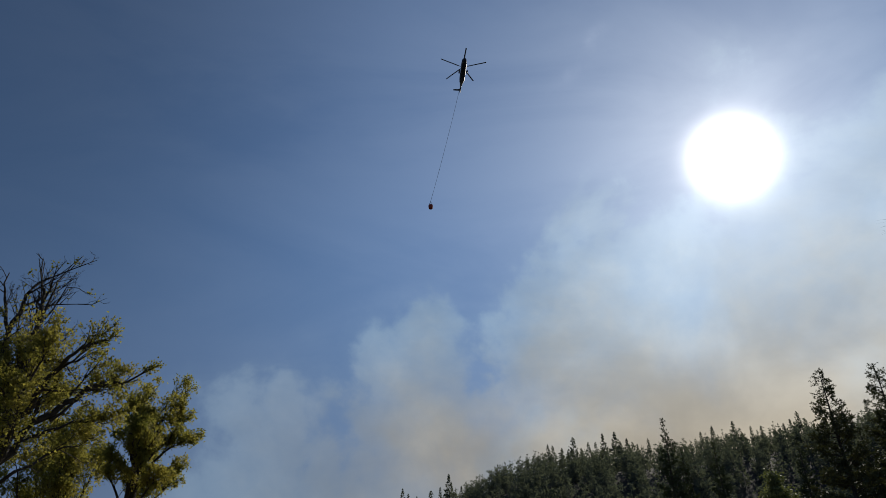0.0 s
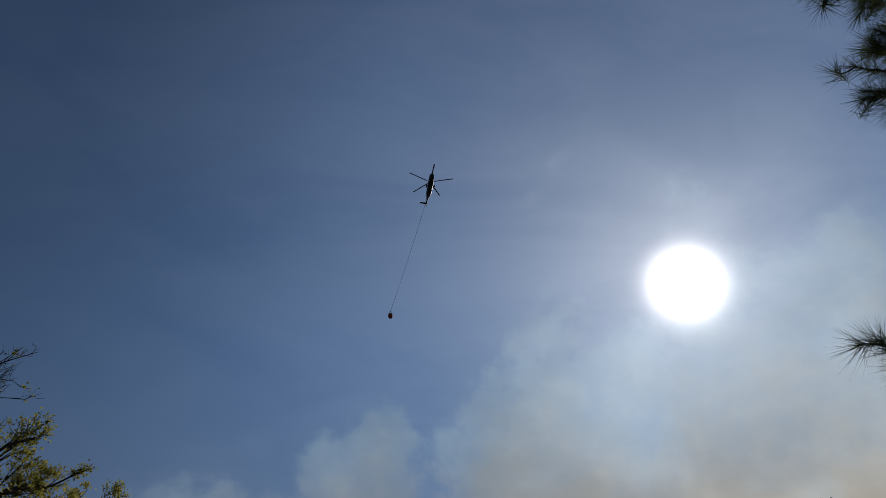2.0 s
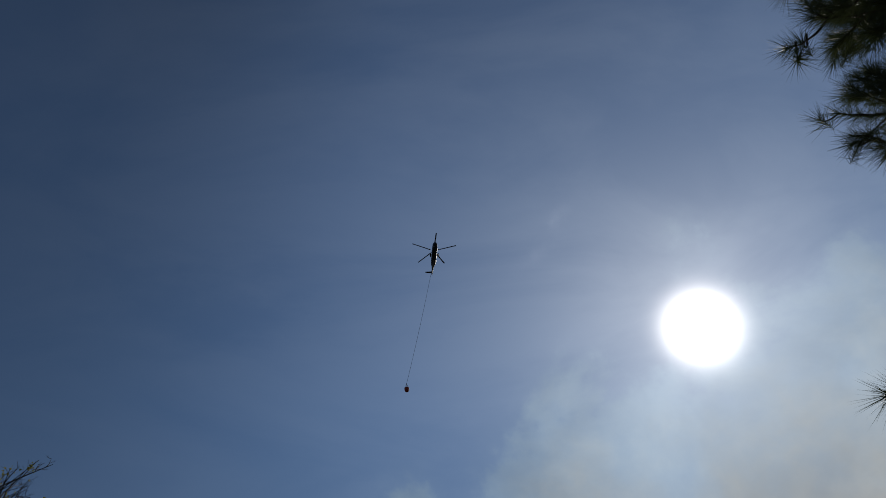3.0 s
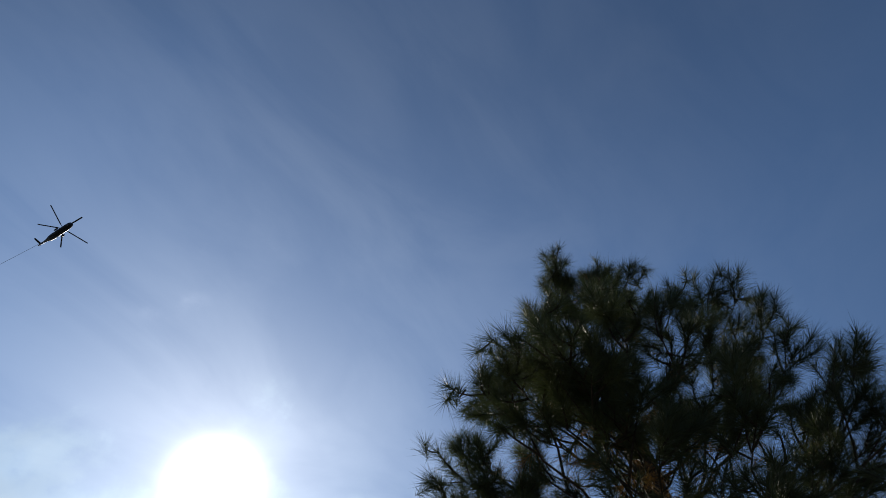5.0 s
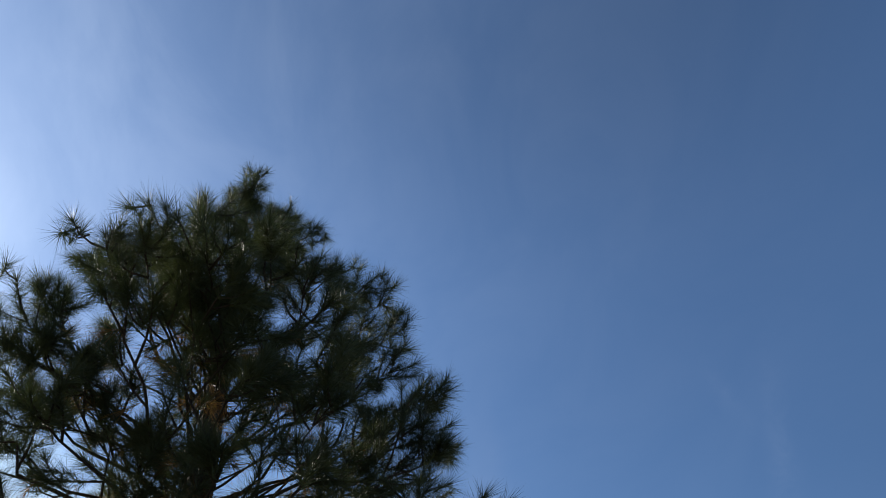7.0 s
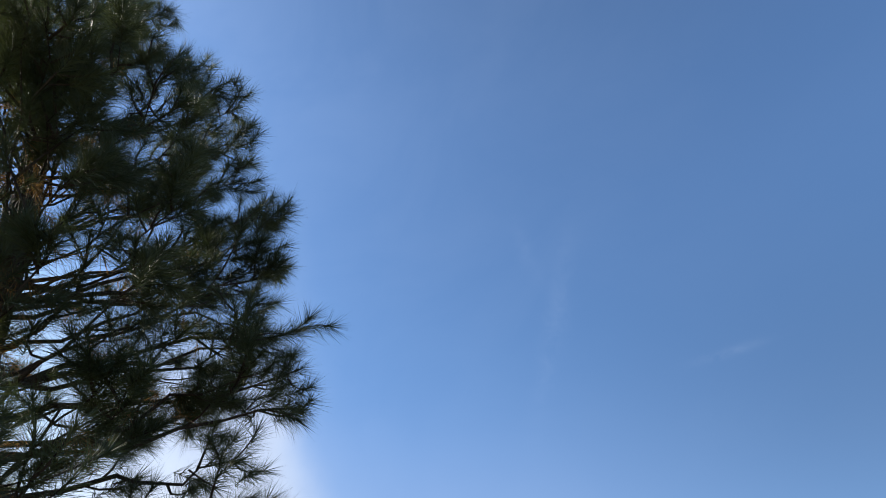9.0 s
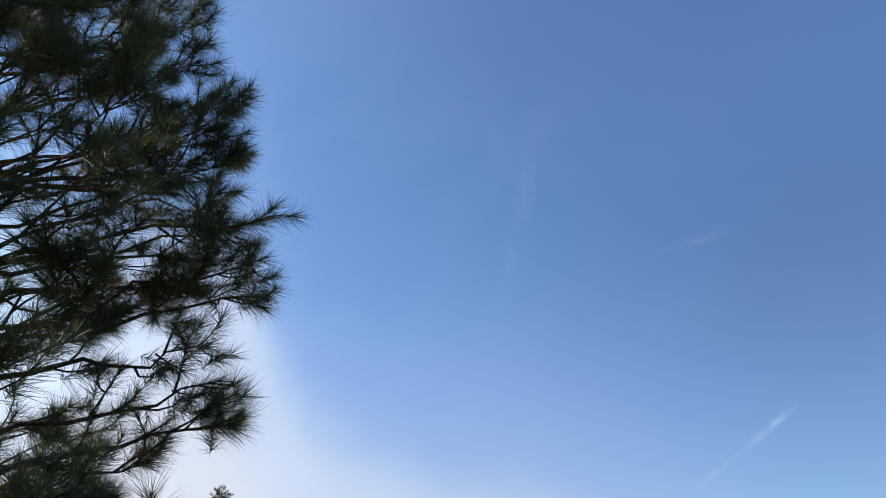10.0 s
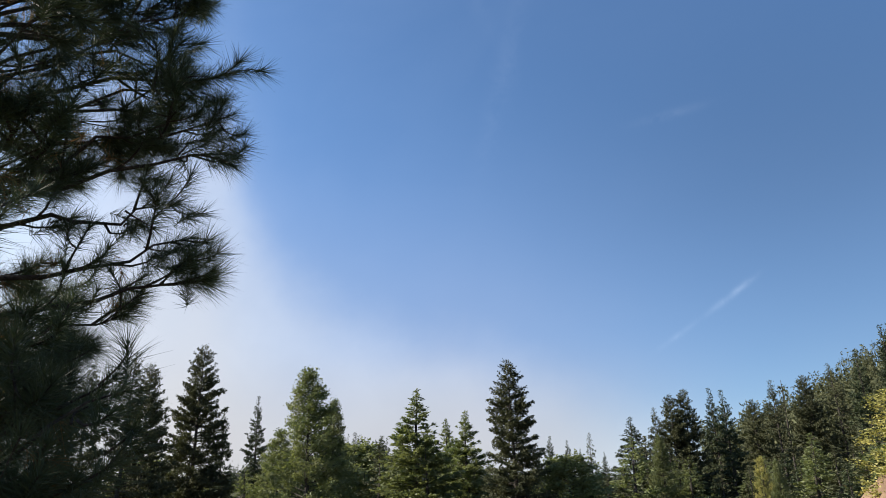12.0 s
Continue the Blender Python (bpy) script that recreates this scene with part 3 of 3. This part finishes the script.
    return tree


build_pine()


# ------------------------------------------------------------ trees of the valley and hills
LIBRARY = {}


def tree_kind(key, label, mats, group, **how):
    """Builds a kind of conifer on first use, standing at the origin, and remembers it."""
    trunk, crown = conifer_meshes(**how)
    LIBRARY[key] = (trunk.mesh("trunk"), crown.mesh("crown"), how["height"], label, group)
    LIBRARY[key][0].materials.append(mats[0])
    LIBRARY[key][1].materials.append(mats[1])


tree_kind("pondA", "tall ponderosa pine with dark clumped crown", (M_BARK, M_PONDEROSA), "valley trees", seed=21, height=18.0, radius=4.0, shape=0.9, bare=0.10, droop=0.10, clump=0.5, whorl=0.36, size=0.23, dense=2.0)
tree_kind("pondB", "dense ponderosa pine with broad conical crown", (M_BARK, M_PONDEROSA), "valley trees", seed=22, height=18.0, radius=4.4, shape=0.68, bare=0.05, droop=0.0, clump=0.2, whorl=0.27, size=0.23, dense=3.3)
tree_kind("pondC", "sparse ponderosa pine with open crown and visible trunk", (M_BARK, M_PONDEROSA), "valley trees", seed=23, height=20.0, radius=3.0, shape=0.7, bare=0.22, droop=0.12, clump=1.1, whorl=0.55, size=0.36, dense=0.9)
tree_kind("firA", "narrow dark green fir with pointed top", (M_BARK, M_FIR), "valley trees", seed=31, height=18.0, radius=3.8, shape=1.05, bare=0.05, droop=0.22, clump=0.1, whorl=0.34, size=0.25, dense=1.9)
tree_kind("firB", "broad green fir with drooping branches", (M_BARK, M_FIR), "valley trees", seed=32, height=18.0, radius=4.6, shape=1.0, bare=0.04, droop=0.24, clump=0.2, whorl=0.32, size=0.26, dense=1.9)
tree_kind("firC", "light green young fir with airy crown", (M_BARK, M_POPLAR), "valley trees", seed=33, height=14.0, radius=3.6, shape=1.1, bare=0.03, droop=0.02, clump=0.2, whorl=0.30, size=0.26, dense=2.5)
tree_kind("poplar", "light green conical tree with small shimmering leaves", (M_BARK, M_POPLAR), "valley trees", seed=34, height=13.0, radius=3.7, shape=0.8, bare=0.06, droop=-0.35, clump=0.35, whorl=0.28, size=0.15, dense=1.5, leafy=True)
tree_kind("yellow", "small broadleaf tree with bright yellow autumn leaves", (M_BARK, M_YELLOW), "valley trees", seed=35, height=7.0, radius=1.9, shape=0.5, bare=0.08, droop=-0.4, clump=0.6, whorl=0.24, size=0.10, dense=1.1, leafy=True)
tree_kind("shrub", "leafy green shrub at the foot of the trees", (M_BARK, M_POPLAR), "valley shrubs", seed=36, height=6.0, radius=2.6, shape=0.42, bare=0.04, droop=-0.4, clump=0.7, whorl=0.2, size=0.2, dense=1.3, leafy=True)
# the crest kinds wear the ridge foliage with haze in its colour
tree_kind("ridgeA", "dark conifer on the crest of the ridge", (M_BARK, M_RIDGE_HAZED), "ridge trees", seed=41, height=17.0, radius=4.6, shape=1.0, bare=0.03, droop=0.2, clump=0.3, whorl=0.5, size=0.6, dense=1.2, twigs=1.3)
tree_kind("ridgeB", "dark ragged conifer on the crest of the ridge", (M_BARK, M_RIDGE_HAZED), "ridge trees", seed=42, height=17.0, radius=4.2, shape=0.8, bare=0.08, droop=0.1, clump=0.6, whorl=0.55, size=0.6, dense=1.2, twigs=1.3)
tree_kind("ridgeC", "tall thin conifer on the crest of the ridge", (M_BARK, M_RIDGE_HAZED), "ridge trees", seed=43, height=17.0, radius=3.2, shape=1.0, bare=0.05, droop=0.2, clump=0.4, whorl=0.55, size=0.55, dense=1.2, twigs=1.3)

tree_kind("fillA", "dense dark green conifer in the valley stand", (M_BARK, M_PONDEROSA), "valley stand", seed=45, height=9.0, radius=2.0, shape=0.95, bare=0.03, droop=0.15, clump=0.3, whorl=0.5, size=0.30, dense=1.6, twigs=1.3)
tree_kind("fillB", "light green young conifer in the valley stand", (M_BARK, M_POPLAR), "valley stand", seed=46, height=9.0, radius=2.1, shape=0.9, bare=0.03, droop=0.1, clump=0.4, whorl=0.5, size=0.30, dense=1.6, twigs=1.3)
tree_kind("fillC", "dark green fir in the valley stand", (M_BARK, M_FIR), "valley stand", seed=47, height=9.0, radius=1.8, shape=1.05, bare=0.03, droop=0.2, clump=0.2, whorl=0.5, size=0.30, dense=1.6, twigs=1.3)

tree_kind("pondD", "tall slender pine with open clumped crown before the ridge", (M_BARK, M_PONDEROSA), "valley trees", seed=48, height=20.0, radius=3.6, shape=0.74, bare=0.15, droop=-0.05, clump=0.6, whorl=0.42, size=0.25, dense=2.3)

plant_rng = random.Random(5)


def plant(key, az, el, r, wide=1.0):
    """Sets a tree of a kind at a heading and distance, tall enough for its top to stand at the elevation el."""
    trunk, crown, height, label, group = LIBRARY[key]
    p = on_ground(az, r)
    h = CAM_Z + r * math.tan(radians(el)) - p.z
    s = h / height
    t = thing("broadleaf_tree" if key in ("poplar", "yellow") else "shrub" if key == "shrub" else "conifer_tree", label,
              "tree" if key != "shrub" else "shrub", group=group)
    t.matrix_basis = Matrix.Translation(p) @ Matrix.Rotation(plant_rng.uniform(0, 6.28), 4, "Z") @ Matrix.Diagonal((s * wide, s * wide, s, 1))
    for name, me in (("trunk", trunk), ("crown", crown)):
        o = new(name, me)
        o.parent = t
    return t


# trees across the valley floor
for row in [("pondA", 90.5, 10.5, 45, 1.0), ("pondA", 93.4, 11.6, 45, 1.0), ("pondB", 94.8, 10.6, 50, 0.9), ("pondB", 98.3, 12.2, 55, 0.95),
            ("firA", 100.4, 7.4, 90, 0.9), ("firA", 102.9, 8.3, 80, 0.95), ("poplar", 104.6, 5.7, 60, 1.2)]:
    plant(*row)
for row in [("poplar", 107.0, 10.5, 50, 1.15), ("poplar", 108.8, 8.0, 53, 0.8), ("pondC", 110.6, 5.4, 110, 0.9), ("pondC", 112.7, 5.0, 110, 0.8), ("firC", 115.6, 8.9, 65, 1.6),
            ("firC", 118.0, 6.4, 75, 1.2), ("firC", 119.6, 7.0, 70, 1.4), ("pondB", 123.5, 11.0, 60, 1.0), ("firB", 126.2, 4.7, 90, 0.9)]:
    plant(*row)
for row in [("firA", 127.6, 4.3, 100, 1.0), ("pondC", 129.4, 4.8, 140, 0.9), ("firA", 130.4, 3.3, 150, 1.0), ("firA", 128.6, 3.6, 140, 1.0), ("firB", 132.7, 5.9, 95, 1.5),
            ("pondA", 134.6, 6.5, 90, 0.9), ("pondB", 135.8, 7.4, 85, 1.0), ("pondB", 136.8, 7.8, 85, 0.9), ("poplar", 134.7, 4.3, 70, 0.9)]:
    plant(*row)
for row in [("firB", 138.9, 7.7, 90, 0.8), ("firB", 139.8, 7.5, 88, 0.9), ("pondB", 141.6, 6.6, 110, 0.9), ("pondA", 143.2, 7.9, 95, 0.9), ("pondB", 145.4, 8.1, 100, 0.9),
            ("pondA", 147.4, 8.7, 100, 0.9), ("firB", 149.2, 9.5, 95, 0.8), ("firA", 151.0, 11.0, 90, 1.0), ("firB", 153.4, 11.3, 85, 1.0)]:
    plant(*row)
for row in [("yellow", 141.6, 2.4, 60, 0.65), ("poplar", 142.6, 2.2, 62, 0.8), ("yellow", 150.9, 6.3, 30, 1.5), ("yellow", 153.4, 4.6, 29, 1.5)]:
    plant(*row)
# lower trees and shrubs that fill the stand
for i in range(84):
    az = 89 + 62 * (i + plant_rng.random()) / 84
    el = plant_rng.uniform(1.6, 4.6) - (1.6 if 137 < az < 141 or 127 < az < 131 else 0)
    plant(plant_rng.choice(["fillA", "fillB", "fillC", "fillA", "fillB", "fillC", "shrub"]), az, max(el, 1.0), plant_rng.uniform(62, 88), 1.6)
# single trees before the ridge
for row in [("pondD", 29.3, 17.4, 60, 1.0), ("pondD", 33.2, 17.0, 62, 1.05), ("firA", 17.5, 15.5, 80, 0.8), ("firA", 18.6, 13.3, 85, 0.8), ("firA", 21.0, 13.4, 100, 0.8),
            ("firA", 26.7, 13.0, 90, 0.9), ("poplar", 24.7, 10.7, 60, 1.1), ("firA", 9.0, 10.6, 140, 1.0), ("firA", 36.5, 15.0, 70, 1.0), ("firB", 31.0, 13.0, 75, 1.0)]:
    plant(*row)


def crest(az):
    """Elevation of the tree tops along the ridge."""
    return float(np.interp(az, (-9, -5, -2, 1, 3.9, 4.6, 6, 10, 14, 18, 24, 30, 40, 60), (9.6, 10.4, 11.2, 11.5, 11.2, 12.6, 13.1, 14.1, 14.2, 13.2, 13.9, 13.7, 14.5, 14.0)))


az = -9.0
while az < 62:
    gap = 0.62 if 4 < az < 36 else 0.8
    plant(plant_rng.choice(["ridgeA", "ridgeB", "ridgeC"]), az, crest(az) + abs(plant_rng.gauss(0, 0.7)) - 0.35, plant_rng.uniform(322, 345), plant_rng.uniform(0.7, 1.1))
    az += gap * plant_rng.uniform(0.5, 1.5)


def forest(name, label, count, az_span, r_span, tall, seed, mat, size=0.05, k=190):
    """A far stand of conifers that nobody could count, as one mesh."""
    rng = np.random.default_rng(seed)
    b = Build()
    for _ in range(count):
        p = on_ground(rng.uniform(*az_span), math.sqrt(rng.uniform(r_span[0] ** 2, r_span[1] ** 2)))
        h = rng.uniform(*tall)
        rad = h * rng.uniform(0.18, 0.27)
        b.tube([p, p + Vector((0, 0, h * 0.9))], [0.2, 0.03], 4)
        f = 1 - np.sqrt(rng.uniform(0, 1, k)) * 0.97
        a = rng.uniform(0, 2 * math.pi, k)
        rr = rad * (1 - f) ** 0.95 * rng.uniform(0.35, 1.05, k)
        c = np.stack([p.x + rr * np.cos(a), p.y + rr * np.sin(a), p.z + f * h], -1)
        w = np.stack([np.cos(a), np.sin(a), -0.35 + f * 0.9], -1)
        sprays(b, c, w, h * size * (0.6 + 0.4 * np.clip((1 - f) / 0.4, 0, 1)), rng, 5, 0.8, 0.6, 0.35)
    ob = part(name, b, mat)
    return tagged(ob, label, "forest", kind="stuff")


forest("ridge_forest", "dark conifer forest covering the ridge slope", 1150, (-9, 50), (200, 330), (9, 12.5), 51, M_RIDGE_HAZED, 0.08, 36)
forest("slope_forest", "sunlit conifer forest on the rising valley side", 440, (138, 166), (105, 290), (13, 18), 52, M_PONDEROSA, 0.042, 125)
forest("distant_forest", "bluish conifer forest on the distant hill", 420, (96, 134), (400, 560), (12, 18), 53, M_FIR, 0.07, 36)

# dead snag on the valley side
b = Build()
b.tube([(0, 0, 0), (0.1, 0, 7), (-0.25, 0.1, 15.0)], [0.22, 0.14, 0.03], 6)
for k in range(7):
    a, z = k * 2.3, 7 + k
    b.tube([(0, 0, z), (math.cos(a) * 0.8, math.sin(a) * 0.8, z + 0.35)], [0.03, 0.008], 4)
snag = tagged(part("dead_tree", b, M_BARK), "bare grey dead tree standing among conifers", "dead tree")
snag.location = on_ground(143.9, 98)
snag.location.z += CAM_Z + 98 * math.tan(radians(7.7)) - 15.0 - on_ground(143.9, 98).z


# earth bank beside the valley road
def build_bank():
    b = Build()
    n, m = 40, 16
    v = []
    for i in range(n):
        for j in range(m):
            az, r = 145.3 + 14 * i / (n - 1), 26 + 9 * j / (m - 1)
            p = spot(az, r)
            f = j / (m - 1)
            z = 2.3 * smooth_step(f, 0.0, 0.55) * smooth_step(i / (n - 1), 0.0, 0.3) * (1 - smooth_step(f, 0.75, 1.0))
            z = float(z) + 0.6 * float(f * (1 - f) * 4) * noise.noise(p * 0.8) + 0.3 * noise.noise(p * 2.3) * float(f * (1 - f) * 4)
            v.append((p.x, p.y, z - 0.12))
    b.add(v, [(i * m + j, (i + 1) * m + j, (i + 1) * m + j + 1, i * m + j + 1) for i in range(n - 1) for j in range(m - 1)])
    tagged(part("earth_bank", b, M_SOIL, smooth=True), "bare reddish-brown earth bank beside the valley", "bank", kind="structure")


build_bank()


# ------------------------------------------------------------ cottonwoods
limbed_tree("cottonwood_tree", "large cottonwood with yellowing leaves and bare top branches", "cottonwoods", -33.0, 22.0,
            [(0.12, 0.97, (-33.3, 10.5), (-33.9, 15.0), (-34.0, 17.7), (-34.6, 20.3), (-34.3, 22.6), (-34.0, 23.8), (-33.2, 24.8)),
             (0.15, 0.0, (-33.3, 10.5), (-32.6, 11.6), (-31.3, 14.7), (-29.0, 16.7), (-27.4, 17.9), (-25.6, 18.2)),
             (0.06, 0.97, (-33.8, 17.8), (-32.8, 19.3), (-31.8, 20.8)), (0.07, 0.75, (-33.6, 17.0), (-32.6, 18.4), (-30.5, 19.0), (-28.6, 19.6)),
             (0.06, 0.95, (-34.6, 20.3), (-35.7, 22.5), (-36.0, 24.5)), (0.045, 1.0, (-34.3, 22.4), (-33.2, 23.4), (-32.4, 24.2)),
             (0.07, 0.5, (-33.0, 12.0), (-32.8, 17.0), (-32.4, 18.5)), (0.06, 0.25, (-31.6, 14.7), (-31.1, 16.6), (-30.4, 18.4)),
             (0.05, 0.0, (-32.6, 10.2), (-30.0, 12.5), (-27.2, 14.0)), (0.05, 0.0, (-31.2, 13.6), (-28.8, 15.0), (-26.6, 15.2)),
             (0.06, 0.15, (-33.4, 12.5), (-35.5, 16.5), (-36.5, 19.5)), (0.05, 0.0, (-30.4, 14.8), (-28.6, 17.2), (-27.4, 18.0)),
             (0.05, 0.1, (-33.3, 11.0), (-34.8, 14.0), (-36.0, 16.0))],
            61, M_COTTON, leaf=0.068, leaves=8, trunk_r=0.34)
limbed_tree("cottonwood_tree", "smaller cottonwood with yellow-green autumn leaves", "cottonwoods", -24.0, 26.0,
            [(0.09, 0.05, (-24.0, 7.0), (-23.6, 12.0), (-22.8, 15.2), (-22.5, 17.3)), (0.06, 0.0, (-24.3, 11.0), (-22.1, 13.4), (-20.5, 14.4)), (0.05, 0.0, (-23.9, 8.5), (-22.0, 10.5), (-21.1, 11.6)),
             (0.05, 0.05, (-23.7, 11.0), (-24.6, 13.5), (-24.6, 15.6)), (0.05, 0.0, (-23.9, 9.0), (-25.4, 11.0), (-25.8, 12.2)), (0.04, 0.0, (-23.4, 12.5), (-21.8, 14.6), (-21.4, 16.2))],
            64, M_COTTON, leaf=0.068, leaves=11, trunk_r=0.2, twig=0.75)
limbed_tree("cottonwood_tree", "cottonwood with low spreading leafy limbs", "cottonwoods", -29.0, 31.0,
            [(0.09, 0.1, (-29.0, 5.0), (-29.2, 9.0), (-28.8, 13.5)), (0.06, 0.0, (-29.0, 6.0), (-31.0, 9.5), (-32.0, 12.0)), (0.06, 0.0, (-29.0, 6.5), (-27.2, 9.5), (-26.8, 12.5)), (0.05, 0.0, (-29.1, 8.0), (-28.0, 11.5), (-27.6, 14.0))],
            67, M_COTTON, leaf=0.08, leaves=11, trunk_r=0.18)


# ------------------------------------------------------------ helicopter with slung bucket
HELI = Vector((9.8, 198.0, 198.1))
BUCKET = Vector((-4.2, 220.0, 150.7))


def oval(x, w, h, z, n=16, flat=0.0):
    """A fuselage ring across the x axis, flattened below."""
    pts = []
    for k in range(n):
        a = 2 * math.pi * k / n
        s, c = math.sin(a), math.cos(a)
        p = 0.75
        pts.append((x, math.copysign(abs(c) ** p, c) * w / 2, z + math.copysign(abs(s) ** p, s) * h / 2 * (1 - flat * (s < 0))))
    return pts


def build_helicopter():
    heli = thing("helicopter", "dark blue five-bladed firefighting helicopter in flight seen from below", "helicopter")
    b = Build()
    b.loft([oval(9.0, 0.3, 0.3, 0.1), oval(8.7, 1.0, 0.9, 0.1), oval(8.0, 1.7, 1.5, 0.15), oval(6.8, 2.05, 1.95, 0.25), oval(5.0, 2.15, 2.1, 0.3), oval(-1.5, 2.15, 2.1, 0.3),
            oval(-3.5, 1.8, 1.75, 0.5), oval(-5.2, 1.1, 1.15, 0.85), oval(-7.2, 0.62, 0.75, 1.1), oval(-10.4, 0.42, 0.55, 1.35), oval(-10.9, 0.2, 0.3, 1.45)])
    body = part("fuselage", b, M_HULL, heli, smooth=True)
    b = Build()
    b.loft([oval(8.75, 0.9, 0.3, 0.5), oval(8.2, 1.5, 0.7, 0.62), oval(7.3, 1.95, 0.8, 0.75), oval(6.9, 1.9, 0.6, 0.85)])
    part("windscreen", b, M_GLASS, body, "dark cockpit glazing", smooth=True)
    b = Build()
    b.loft([oval(5.4, 0.7, 0.5, 1.55), oval(4.6, 1.3, 1.0, 1.7), oval(2.0, 1.5, 1.2, 1.75), oval(-0.6, 1.1, 0.9, 1.6), oval(-1.8, 0.4, 0.4, 1.4)])
    part("engine_cowling", b, M_HULL, heli, smooth=True)
    b = Build()
    for y in (-1.45, 1.45):
        b.tube([(2.6, y * 0.7, 0.0), (2.6, y, -0.35)], [0.09, 0.07], 6)
    part("undercarriage_strut", b, M_STEEL, heli)
    for y in (-1.55, 1.55):
        b = Build()
        b.loft([oval(3.6, 0.15, 0.15, -0.45, 10), oval(3.3, 0.55, 0.6, -0.45, 10), oval(2.2, 0.6, 0.65, -0.45, 10), oval(1.4, 0.15, 0.2, -0.4, 10)])
        s = part("sponson", b, M_HULL, heli, smooth=True)
        s.location.y = y
        b = Build()
        b.tube([(2.5, y - 0.12, -0.85), (2.5, y + 0.12, -0.85)], [0.33, 0.33], 12)
        part("wheel", b, M_BLADE, heli)
    b = Build()
    b.tube([(-9.6, -0.1, 0.65), (-9.6, 0.1, 0.65)], [0.22, 0.22], 10)
    b.tube([(-9.6, 0, 1.2), (-9.6, 0, 0.65)], [0.06, 0.06], 6)
    part("tail_wheel", b, M_BLADE, heli)
    b = Build()
    b.loft([[(-10.2, -0.16, 1.3), (-9.2, 0, 1.3), (-10.2, 0.16, 1.3), (-11.2, 0, 1.3)], [(-11.3, -0.10, 3.6), (-10.7, 0, 3.6), (-11.3, 0.10, 3.6), (-11.9, 0, 3.6)]])
    part("tail_fin", b, M_HULL, heli)
    b = Build()
    b.loft([[(-10.6, 0.0, 3.1), (-11.1, 0.0, 3.17), (-11.7, 0.0, 3.1), (-11.1, 0.0, 3.03)], [(-10.75, -2.6, 3.1), (-11.1, -2.6, 3.14), (-11.5, -2.6, 3.1), (-11.1, -2.6, 3.06)]])
    part("stabiliser", b, M_HULL, heli)
    b = Build()
    b.tube([(-11.3, 0.15, 3.5), (-11.3, 0.55, 3.5)], [0.14, 0.12], 8)
    tail = part("tail_rotor", b, M_STEEL, heli)
    for k in range(5):
        b = Build()
        b.box(0, 0, 0.85, 0.2, 0.03, 1.4)
        o = part("tail_blade", b, M_BLADE, tail)
        o.matrix_basis = Matrix.Translation((-11.3, 0.52, 3.5)) @ Matrix.Rotation(k * 2 * math.pi / 5 + 0.3, 4, "Y")
    b = Build()
    b.tube([(1.8, 0, 2.2), (1.8, 0, 3.0)], [0.22, 0.18], 10)
    b.tube([(1.8, 0, 2.85), (1.8, 0, 3.1)], [0.55, 0.45], 14)
    hub = part("rotor_hub", b, M_STEEL, heli)
    for k in range(5):
        b = Build()
        b.loft([[(0.4, -0.1, 0), (0.4, 0, 0.05), (0.4, 0.1, 0), (0.4, 0, -0.05)], [(1.5, -0.14, 0.02), (1.5, 0, 0.08), (1.5, 0.14, 0.02), (1.5, 0, -0.04)],
                [(1.9, -0.25, 0.03), (1.9, 0, 0.09), (1.9, 0.25, 0.03), (1.9, 0, -0.03)], [(9.45, -0.25, 0.55), (9.45, 0, 0.6), (9.45, 0.25, 0.5), (9.45, 0, 0.48)]])
        o = part("rotor_blade", b, M_BLADE, hub)
        o.matrix_basis = Matrix.Translation((1.8, 0, 2.95)) @ Matrix.Rotation(radians(ROTOR) + k * 2 * math.pi / 5, 4, "Z")
    b = Build()
    b.tube([(7.6, -0.55, -0.55), (7.6, -0.55, -0.75)], [0.16, 0.2], 10)
    part("landing_lamp", b, M_LAMPGLASS, heli, "bright round landing lamp")
    heli.matrix_basis = Matrix.Translation(HELI) @ Matrix.Rotation(radians(HEADING), 4, "Z")
    return heli


ROTOR, HEADING = 3.0, -85.0
build_helicopter()


def build_bucket():
    bucket = thing("water_bucket", "red collapsible water bucket hanging on a long line", "water bucket")
    top, low = HELI + Vector((0, 0, -0.3)), BUCKET + Vector((0, 0, 2.6))
    b = Build()
    sag = (top + low) / 2 + Vector((0, 0, -1.2)) + (low - top).cross(Vector((0, 0, 1))).normalized() * 0.4
    b.tube([Vector(p) - BUCKET for p in bend(np.array(top), np.array(sag), np.array(low), 14)], [0.055] * 14, 5)
    part("long_line", b, M_STEEL, bucket, "thin dark lifting line")
    b = Build()
    rings = []
    for z, r in ((-0.75, 0.4), (-0.68, 0.66), (-0.25, 0.84), (0.3, 0.9), (0.75, 0.9), (0.9, 0.86), (0.86, 0.76), (0.2, 0.76)):
        rings.append([(r * math.cos(a), r * math.sin(a), z) for a in np.linspace(0, 2 * math.pi, 16, endpoint=False)])
    b.loft(rings)
    part("bucket_shell", b, M_BUCKET, bucket, smooth=True)
    for k in range(8):
        a = k * math.pi / 4
        b = Build()
        b.tube([(0.85 * math.cos(a), 0.85 * math.sin(a), 0.88), (0.05 * math.cos(a), 0.05 * math.sin(a), 2.6)], [0.03, 0.03], 4)
        part("suspension_cord", b, M_STEEL, bucket)
    b = Build()
    b.tube([(0, 0, 2.4), (0, 0, 2.9)], [0.14, 0.1], 8)
    part("control_head", b, M_STEEL, bucket)
    bucket.location = BUCKET
    return bucket


build_bucket()
